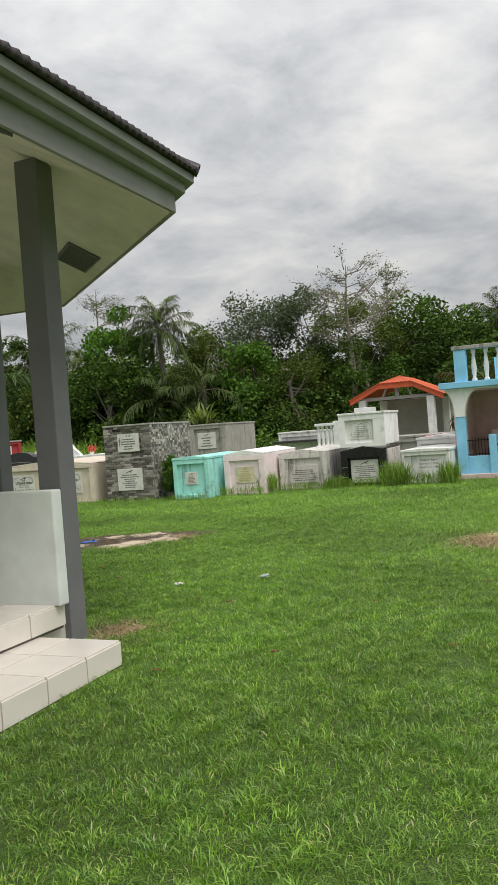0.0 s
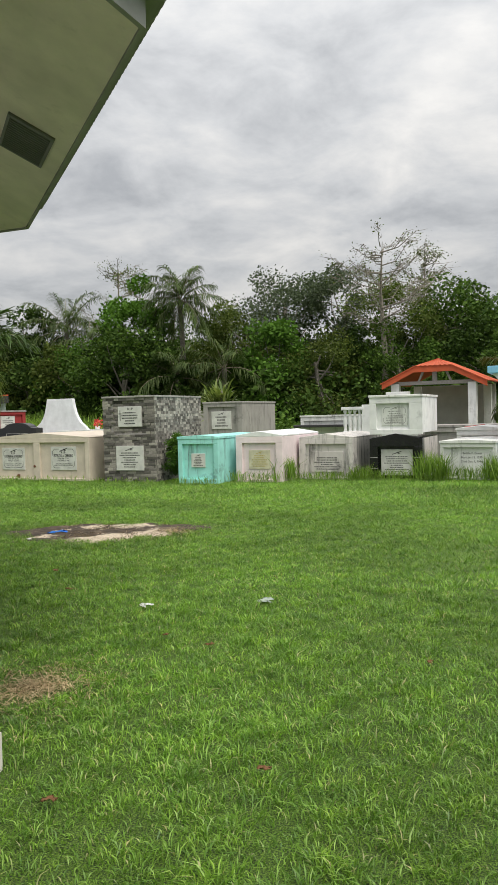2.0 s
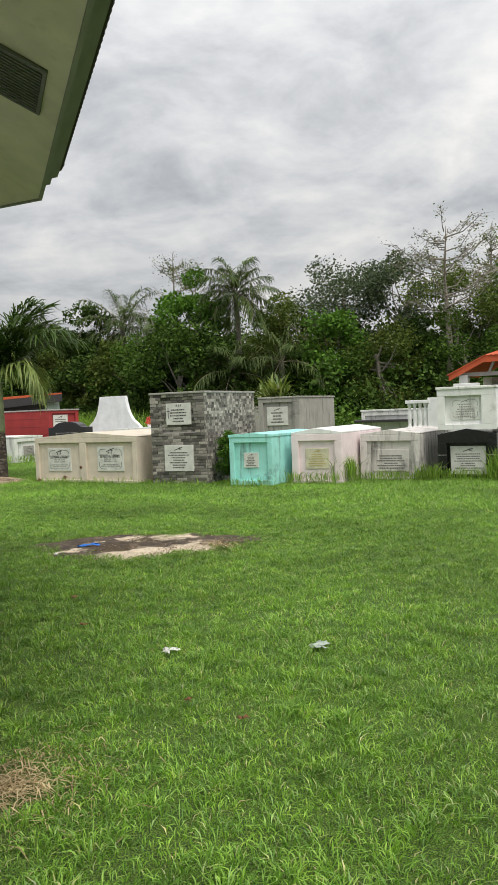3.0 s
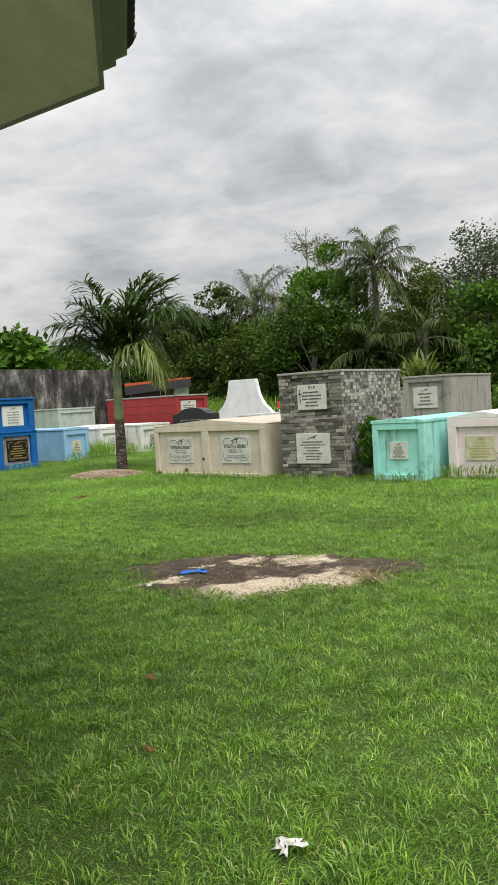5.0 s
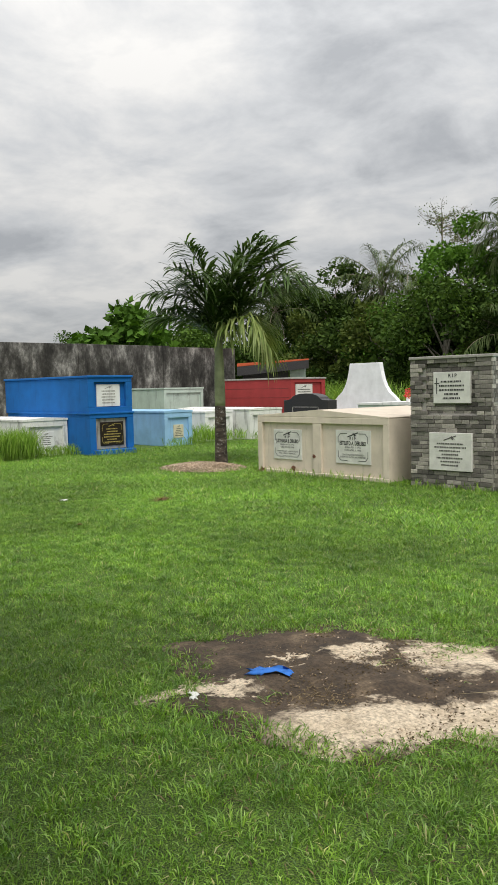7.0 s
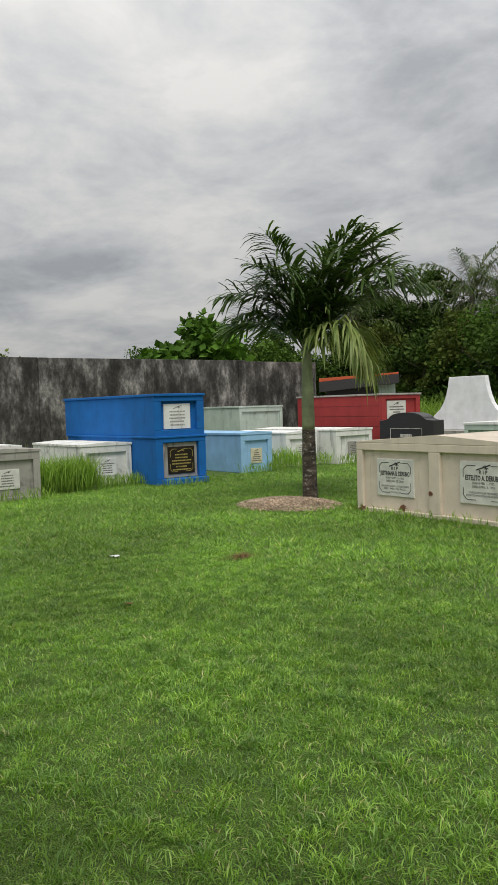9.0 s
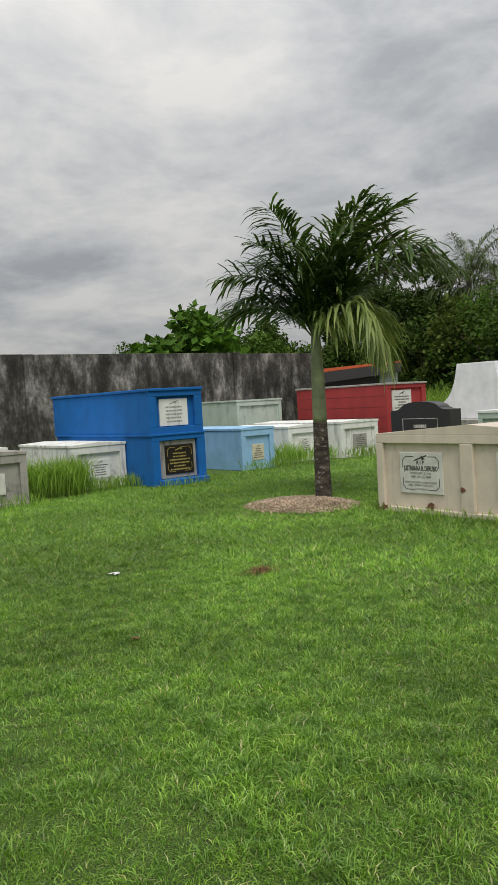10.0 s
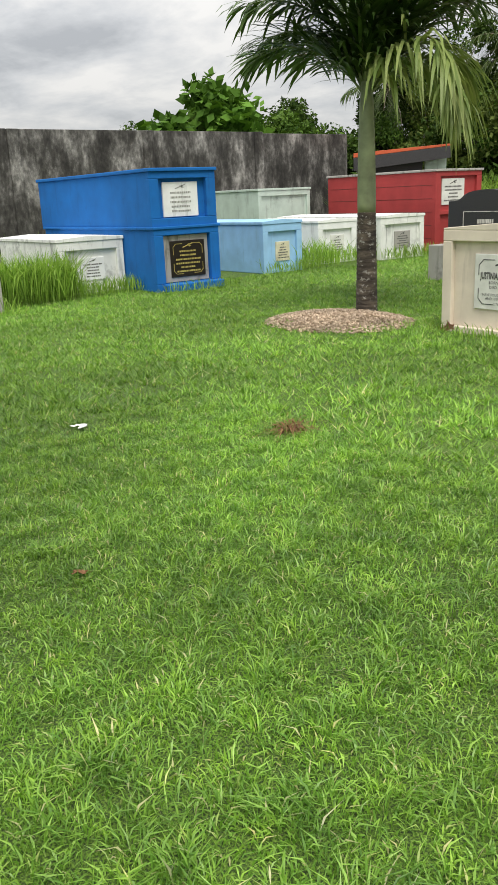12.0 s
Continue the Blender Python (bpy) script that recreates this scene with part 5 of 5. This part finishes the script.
coconut(-20.9, 38.7, 7.1, "coconut palm with a full crown of dark fronds", 55, 2.3, 24)
coconut(-30.6, 42.0, 6.6, "coconut palm with drooping olive fronds", 56, 3.0, 18)
coconut(-28.6, 41.0, 5.6, "smaller coconut palm with drooping fronds", 57, 2.6, 14)
coconut(-4.3, 47.0, 6.7, "coconut palm with arching fronds above the mausoleum", 58, 2.0, 20)
coconut(-17.6, 36.5, 3.6, "young coconut palm among the bushes", 59, 2.6, 13)
coconut(-19.6, 36.0, 3.2, "young coconut palm among the bushes", 60, 2.4, 12)
coconut(-2.5, 25.5, 2.0, "young yellowish palm beside the mausoleum", 61, 1.7, 12)
coconut(-35.0, 39.0, 5.5, "coconut palm behind the boundary wall", 62, 2.6, 14)

rngt = random.Random(77)
belt = [
    (-38, 36), (-36.5, 37.5), (-34.5, 38), (-32.5, 38.5), (-30.5, 39), (-28.6, 38.2), (-26.8, 38.8), (-25.2, 37.2), (-23.4, 36.4), (-21.6, 36.8), (-20.2, 38.2), (-18.4, 38.8),
    (-16.6, 39.0), (-15.0, 39.6), (-13.4, 39.2), (-11.8, 40.0), (-10.2, 40.0), (-8.6, 40.8), (-7.0, 41.2), (-5.4, 41.8), (-3.8, 42.5), (-2.0, 43), (0, 44), (2.2, 45),
    (-37, 41), (-33, 43.5), (-29.5, 46), (-25.5, 45), (-22.5, 45.5), (-18.5, 46), (-14.8, 46.5), (-11, 47), (-7, 47.5), (-3, 48.5), (1, 49),
]
for i, (x, y) in enumerate(belt):
    back = i >= 24
    hh = rngt.uniform(5.4, 7.2) if back else rngt.uniform(4.0, 6.4)
    if x < -36:
        hh *= 0.75
    mat = (M_LEAF, M_LEAF_DARK, M_LEAF, M_LEAF_OLIVE, M_LEAF_DARK, M_LEAF_BRIGHT)[rngt.randrange(5 if back else 6)]
    word = {M_LEAF: "mid-green", M_LEAF_DARK: "dark green", M_LEAF_OLIVE: "olive-green", M_LEAF_BRIGHT: "fresh green"}[mat]
    tree(x + rngt.uniform(-0.5, 0.5), y + rngt.uniform(-0.6, 0.6), hh, rngt.uniform(1.7, 2.5), mat, word + " bushy tree in the belt behind the tombs", 100 + i, 2400, rngt.choice((0.24, 0.3, 0.36)), base=0.02, clumps=30)


def undergrowth(name, x0, x1, y0, y1, h, n, size, mat, label, seed):
    rng = np.random.default_rng(seed)
    x, y = rng.uniform(x0, x1, n), rng.uniform(y0, y1, n)
    top = h * (0.7 + 0.3 * np.sin(x * 0.9 + 0.5 * np.sin(y)) * np.sin(y * 0.8 + x * 0.3))
    pts = np.column_stack([x, y, rng.uniform(0.02, 1, n) * top])
    v, f = leaf_quads(pts, size, rng, 0.1)
    tagged(link(name, np_mesh(name, v, [f]), mat), label, "bushes", kind="stuff")


# undergrowth, thicket and vines use the leaf colour darkened for shade
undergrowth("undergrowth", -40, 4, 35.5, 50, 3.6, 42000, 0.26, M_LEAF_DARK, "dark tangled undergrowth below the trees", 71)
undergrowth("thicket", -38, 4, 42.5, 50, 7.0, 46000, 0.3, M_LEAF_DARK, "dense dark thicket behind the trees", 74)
undergrowth("weeds", -27, -4, 30.5, 36, 1.7, 14000, 0.19, M_LEAF, "leafy weeds before the trees", 72)
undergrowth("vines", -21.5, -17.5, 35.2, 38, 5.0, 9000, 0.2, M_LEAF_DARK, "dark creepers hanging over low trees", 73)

# broad-leaved tree and bushes that look over the boundary wall
tree(-33.0, 27.2, 5.3, 2.1, M_LEAF_BRIGHT, "low tree with very large green leaves behind the wall", 81, 3000, 0.42, base=0.2, clumps=26)
tree(-34.0, 28.0, 4.7, 1.8, M_LEAF, "low tree with large leaves behind the wall", 82, 2200, 0.42, base=0.3, clumps=18)
tree(-41.0, 29.6, 4.7, 1.4, M_LEAF, "small dark tree far behind the wall", 83, 900, 0.22, base=0.4)
tree(-40.5, 31.0, 4.5, 1.6, M_LEAF, "small dark tree far behind the wall", 84, 900, 0.22, base=0.4)
tree(-33.5, 18.6, 4.1, 1.2, M_LEAF_OLIVE, "yellow-green bush behind the wall", 85, 900, 0.24, base=0.2)
tree(-34.0, 20.2, 3.7, 1.0, M_LEAF_BRIGHT, "green bush behind the wall", 86, 600, 0.3, base=0.2)
tree(-36.0, 32.5, 5.2, 2.2, M_LEAF, "green tree behind the wall", 87, 2000, 0.3, base=0.1)
tree(-38.0, 35.0, 5.6, 2.2, M_LEAF_DARK, "dark tree behind the wall", 88, 2000, 0.3, base=0.1)


def spiky(x, y, h, label, seed):
    rng = np.random.default_rng(seed)
    root = thing("spiky_shrub", pose(x, y, 0), label, "shrub")
    vs, q, t, o = [], [], [], 0
    for i in range(150):
        a, up = rng.uniform(0, 2 * np.pi), rng.uniform(0.1, 1.3)
        d = np.array((math.cos(a) * math.cos(up), math.sin(a) * math.cos(up), math.sin(up)))
        w = np.array((-math.sin(a), math.cos(a), 0)) * 0.04
        p = np.array((rng.normal(0, 0.15), rng.normal(0, 0.15), h * rng.uniform(0.35, 0.68)))
        L = rng.uniform(0.7, 1.15)
        m, e = p + d * L * 0.6, p + d * L + np.array((0, 0, -0.18 * L))
        vs += [p - w * 0.6, p + w * 0.6, m + w, m - w, e]
        q.append((o, o + 1, o + 2, o + 3))
        t.append((o + 3, o + 2, o + 4))
        o += 5
    link("leaves", np_mesh("leaves", np.array(vs), [np.array(q), np.array(t)]), M_SPIKY, root)
    v, f = tube_arrays([(0, 0, 0), (0.05, 0, h * 0.5), (0, 0, h * 0.75)], [0.1, 0.08, 0.06], 7)
    link("stem", np_mesh("stem", v, [f]), M_BARK, root)


spiky(-12.75, 26.2, 2.9, "spiky shrub with long narrow striped leaves", 91)
spiky(-13.4, 27.2, 2.5, "spiky shrub with long narrow leaves", 92)
tree(-9.24, 17.1, 1.06, 0.3, M_LEAF_BRIGHT, "small fine-leaved green bush beside the stone-clad tomb", 93, 3000, 0.07, trunk=0.008, base=0.02, clumps=60, name="bush", group="bushes")


# ---- tall grass round the tombs ----
def tall_grass():
    rng = np.random.default_rng(31)
    xs, ys, ts = [], [], []
    for x0, x1, y, n, h in (
        (-7.9, -6.9, 16.85, 220, 0.26), (-7.1, -6.7, 17.3, 260, 0.5), (-6.9, -5.5, 17.7, 420, 0.2), (-5.7, -5.3, 17.8, 200, 0.32), (-5.4, -4.2, 17.85, 320, 0.24),
        (-4.4, -3.8, 17.9, 420, 0.55), (-4.0, -2.8, 17.9, 420, 0.3), (-3.1, -2.7, 17.95, 300, 0.5), (-8.95, -8.0, 16.4, 160, 0.16), (-11.0, -9.5, 16.5, 160, 0.13), (-14.1, -11.2, 16.6, 300, 0.15),
        (-2.9, 1.5, 18.4, 300, 0.12),
    ):
        xs.append(rng.uniform(x0, x1, n)), ys.append(y + rng.normal(0, 0.12, n)), ts.append(h * rng.uniform(0.4, 1.25, n))
    for x, y0, y1, n, h in ((-20.2, 15.6, 16.9, 700, 0.26), (-20.0, 14.4, 15.75, 1900, 0.66), (-19.2, 12.6, 14.5, 300, 0.25), (-19.35, 16.8, 18.1, 200, 0.18), (-20.2, 19.5, 20.6, 260, 0.25), (-20.6, 20.4, 21.5, 420, 0.5), (-20.7, 21.3, 22.5, 320, 0.35), (-20.2, 22.5, 24.0, 420, 0.3)):
        xs.append(x + rng.normal(0, 0.15, n)), ys.append(rng.uniform(y0, y1, n)), ts.append(h * rng.uniform(0.4, 1.25, n))
    n = 3000
    xs.append(rng.uniform(-26, -20, n)), ys.append(rng.uniform(26.5, 31, n)), ts.append(rng.uniform(0.8, 1.9, n))
    n = 1600
    xs.append(rng.uniform(-27.3, -21.5, n)), ys.append(rng.uniform(9, 23, n)), ts.append(rng.uniform(0.3, 0.9, n))
    x, y, t = (np.concatenate(q) for q in (xs, ys, ts))
    me = blade_mesh(x, y, t, 0.009 + 0.012 * t, rng.uniform(0.1, 0.6, len(x)), 32, "tall_grass")
    tagged(link("tall_grass", me, M_TALL), "tall unmown grass round the feet of the tombs", "grass", kind="stuff")


tall_grass()


# ---- mound, litter and small things ----
def scatter_bits(name, cx, cy, rx, ry, n, size, mat, label, category, seed, dome=0.0):
    rng = np.random.default_rng(seed)
    a, q = rng.uniform(0, 2 * np.pi, n), np.sqrt(rng.uniform(0, 1, n))
    x, y = cx + rx * q * np.cos(a), cy + ry * q * np.sin(a)
    z = 0.006 + dome * (1 - q ** 2)
    c = np.stack([x, y, z + rng.uniform(0, size * 0.5, n)], -1)
    d1 = rng.normal(0, 1, (n, 3)) * (1, 1, 0.5)
    d1 *= (size * rng.uniform(0.4, 1.2, n) / np.linalg.norm(d1, axis=1))[:, None]
    d2 = np.cross(d1, rng.normal(0, 1, (n, 3)))
    d2 *= (size * 0.5 / np.linalg.norm(d2, axis=1))[:, None]
    d3 = np.cross(d1, d2)
    d3 *= (size * 0.3 / np.linalg.norm(d3, axis=1))[:, None]
    v = np.stack([c - d1, c - d2, c + d1, c + d2, c + d3, c - d3], 1).reshape(-1, 3)
    o = (np.arange(n) * 6)[:, None, None]
    f = (o + np.array([[0, 1, 4], [1, 2, 4], [2, 3, 4], [3, 0, 4], [1, 0, 5], [2, 1, 5], [3, 2, 5], [0, 3, 5]])).reshape(-1, 3)
    tagged(link(name, np_mesh(name, v, [f]), mat), label, category, kind="stuff")


def mound():
    rings, spokes = 10, 28
    v = [(0, 0, 0.1)]
    for i in range(1, rings + 1):
        for k in range(spokes):
            a, q = 2 * math.pi * k / spokes, i / rings
            z = 0.1 * (1 - q * q) + 0.012 * noise.noise((q * 6 * math.cos(a), q * 6 * math.sin(a), 1)) - 0.01 * q
            w = 1 + 0.14 * math.sin(3 * a + 1) + 0.08 * math.sin(7 * a)
            v.append((0.75 * w * q * math.cos(a), 0.55 * w * q * math.sin(a), z))
    tri = [(0, 1 + k, 1 + (k + 1) % spokes) for k in range(spokes)]
    quad = [(1 + (i - 1) * spokes + k, 1 + i * spokes + k, 1 + i * spokes + (k + 1) % spokes, 1 + (i - 1) * spokes + (k + 1) % spokes) for i in range(1, rings) for k in range(spokes)]
    ob = link("soil_mound", np_mesh("soil_mound", v, [np.array(tri), np.array(quad)]), plain("mound_soil", (0.3, 0.23, 0.16), 0.95, 0, 0.4, 25, 0.6))
    ob.matrix_world = pose(-15.25, 16.5, 0, 0, 0, 40)
    tagged(ob, "low mound of soil and wood chips at the palm's foot", "mound", kind="structure")


mound()
scatter_bits("wood_chips", -15.25, 16.5, 0.88, 0.72, 3400, 0.024, M_CHIP, "pale gravel and wood chips on the mound", "chips", 51, 0.095)
scatter_bits("debris", PATCH[0], PATCH[1], 1.05, 0.85, 3200, 0.008, M_WITHERED, "dark twigs and leaf bits on the bare patch", "debris", 52, 0.02)
scatter_bits("pebbles", PATCH[0], PATCH[1], 1.0, 0.85, 420, 0.012, M_CHIP, "pale pebbles on the bare patch", "pebbles", 53, 0.02)


def straw_pile(name, x, y, r, n, h, mat, label, seed):
    rng = np.random.default_rng(seed)
    q = np.abs(rng.normal(0, 0.5, n)) * r
    a = rng.uniform(0, 2 * np.pi, n)
    me = blade_mesh(x + q * np.cos(a), y + q * np.sin(a), rng.uniform(0.02, h, n), np.full(n, 0.006), rng.uniform(1, 5, n), seed + 1, name)
    tagged(link(name, me, mat), label, "dry grass", kind="stuff")


straw_pile("straw_pile", -1.05, 9.5, 0.42, 2200, 0.17, M_DRY, "small heap of raked dry grass on the lawn", 61)
straw_pile("dry_grass", -3.5, 5.4, 0.55, 1100, 0.05, M_DRY, "patch of dry brown grass beside the steps", 63)
straw_pile("brown_tuft", -12.40, 13.45, 0.1, 260, 0.08, M_DEAD, "reddish brown withered tuft in the lawn", 65)
straw_pile("withered_rim", PATCH[0], PATCH[1], 1.6, 4200, 0.035, M_WITHERED, "withered brown grass on the bare patch", 69)
straw_pile("stray_tuft", PATCH[0] - 0.35, PATCH[1] - 0.55, 0.3, 260, 0.05, M_GRASS, "thin green grass creeping over the bare patch", 71)
straw_pile("stray_tuft", PATCH[0] + 0.1, PATCH[1] + 0.6, 0.4, 420, 0.06, M_GRASS, "thin green grass creeping over the bare patch", 73)
straw_pile("dry_weed", -5.5, 10.35, 0.2, 160, 0.12, M_DRY, "dry yellow weed on the bare patch's rim", 67)


def crumpled(name, x, y, w, d, h, mat, label, category, seed, z=0.02):
    n = 9
    vs = []
    for i in range(n):
        for k in range(n):
            u, v = i / (n - 1) - 0.5, k / (n - 1) - 0.5
            q = 1 - 0.5 * (u * u + v * v) * 2
            k2 = 1 + 0.7 * noise.noise((u * 4 + seed, v * 4, 2))
            vs.append((u * w * k2, v * d * k2 + 0.3 * d * math.sin(u * 7 + seed), z + h * (0.5 + 0.5 * noise.noise((u * 6, v * 6, seed))) * q))
    f = [(i * n + k, (i + 1) * n + k, (i + 1) * n + k + 1, i * n + k + 1) for i in range(n - 1) for k in range(n - 1)]
    ob = link(name, np_mesh(name, vs, [np.array(f)]), mat)
    ob.modifiers.new("thick", "SOLIDIFY").thickness = 0.002
    ob.matrix_world = pose(x, y, 0, 0, 0, seed * 37)
    tagged(ob, label, category)


crumpled("blue_cloth", -6.78, 9.86, 0.2, 0.07, 0.06, M_CLOTH, "crumpled bright blue cloth on the bare patch", "cloth", 1)
crumpled("paper_scrap", -3.85, 7.05, 0.09, 0.06, 0.03, M_PAPER, "crumpled white paper scrap on the lawn", "litter", 2)
crumpled("plastic_bag", -3.09, 7.44, 0.11, 0.08, 0.045, M_PLASTIC, "torn clear plastic bag on the lawn", "litter", 3)
crumpled("paper_scrap", -6.85, 9.42, 0.09, 0.035, 0.012, M_PAPER, "pale flat shard lying by the bare patch", "litter", 4)
crumpled("paper_scrap", -13.35, 12.55, 0.09, 0.06, 0.02, M_PAPER, "small white scrap on the lawn", "litter", 5)
for i, (x, y, s) in enumerate(((-4.7, 7.3, 0.07), (-2.95, 6.3, 0.06), (-3.3, 6.4, 0.05), (-5.3, 7.9, 0.08), (-0.9, 5.2, 0.05), (-2.0, 4.9, 0.06), (-11.43, 11.61, 0.06), (-1.7, 6.4, 0.05), (-0.9, 7.2, 0.05), (-3.4, 5.0, 0.06), (-2.6, 4.4, 0.06))):
    crumpled("dead_leaf", x, y, s * 0.8, s * 0.4, 0.025, M_DEAD, "fallen brown leaf on the lawn", "leaf", 10 + i, 0.03)


# ---- split-stone pieces of the tower tomb ----
def cladding():
    rng = random.Random(12)
    shapes = {}

    def piece(w, h, d):
        key = (round(w, 2), round(h, 3), round(d, 3))
        if key not in shapes:
            bm = box(-w / 2, w / 2, -d, 0, -h / 2, h / 2, 0)
            bmesh.ops.bevel(bm, geom=[e for e in bm.edges if all(v.co.y < -d / 2 for v in e.verts)], offset=0.003, segments=1, affect="EDGES")
            me = bpy.data.meshes.new("stone")
            bm.to_mesh(me)
            bm.free()
            me.materials.append(M_STONE)
            shapes[key] = me
        return shapes[key]

    def niche(x, z):
        return 0.24 < x < 1.05 and 1.03 < z < 1.72

    rows, rh = 30, TH / 30
    for r in range(rows):
        z = (r + 0.5) * rh
        x = 0.0
        while x < TW - 0.03:
            w = rng.choice((0.08, 0.11, 0.14, 0.18, 0.2))
            if TW - x - w < 0.07:
                w = TW - x
            cx = x + w / 2
            inside = niche(cx, z)
            o = new("stone", piece(w - 0.005, rh - 0.005, rng.choice((0.02, 0.026, 0.032))))
            o.parent = tower
            o.location = (cx, 0.08 if inside else 0.034, z)
            x += w
    # the flank, joined
    bm = bmesh.new()
    for r in range(rows):
        z = (r + 0.5) * rh
        y = 0.0
        while y < TD - 0.03:
            w = rng.choice((0.05, 0.07, 0.1))
            if TD - y - w < 0.06:
                w = TD - y
            add_box(bm, TW - 0.02, TW - rng.uniform(0.0, 0.01), y + 0.0025, y + w - 0.0025, z - rh / 2 + 0.0025, z + rh / 2 - 0.0025)
            y += w
    ob = part("side_cladding", bm, M_STONE_PALE, tower)
    tagged(ob, kind="stuff")
    # backing behind the proud face
    part("face_backing", box(0.0, 0.24, 0.036, 0.08, 0, TH, 0), M_CONCRETE, tower)
    part("face_backing", box(1.05, TW - 0.02, 0.036, 0.08, 0, TH, 0), M_CONCRETE, tower)
    part("face_backing", box(0.24, 1.05, 0.036, 0.08, 0, 1.03, 0), M_CONCRETE, tower)


cladding()
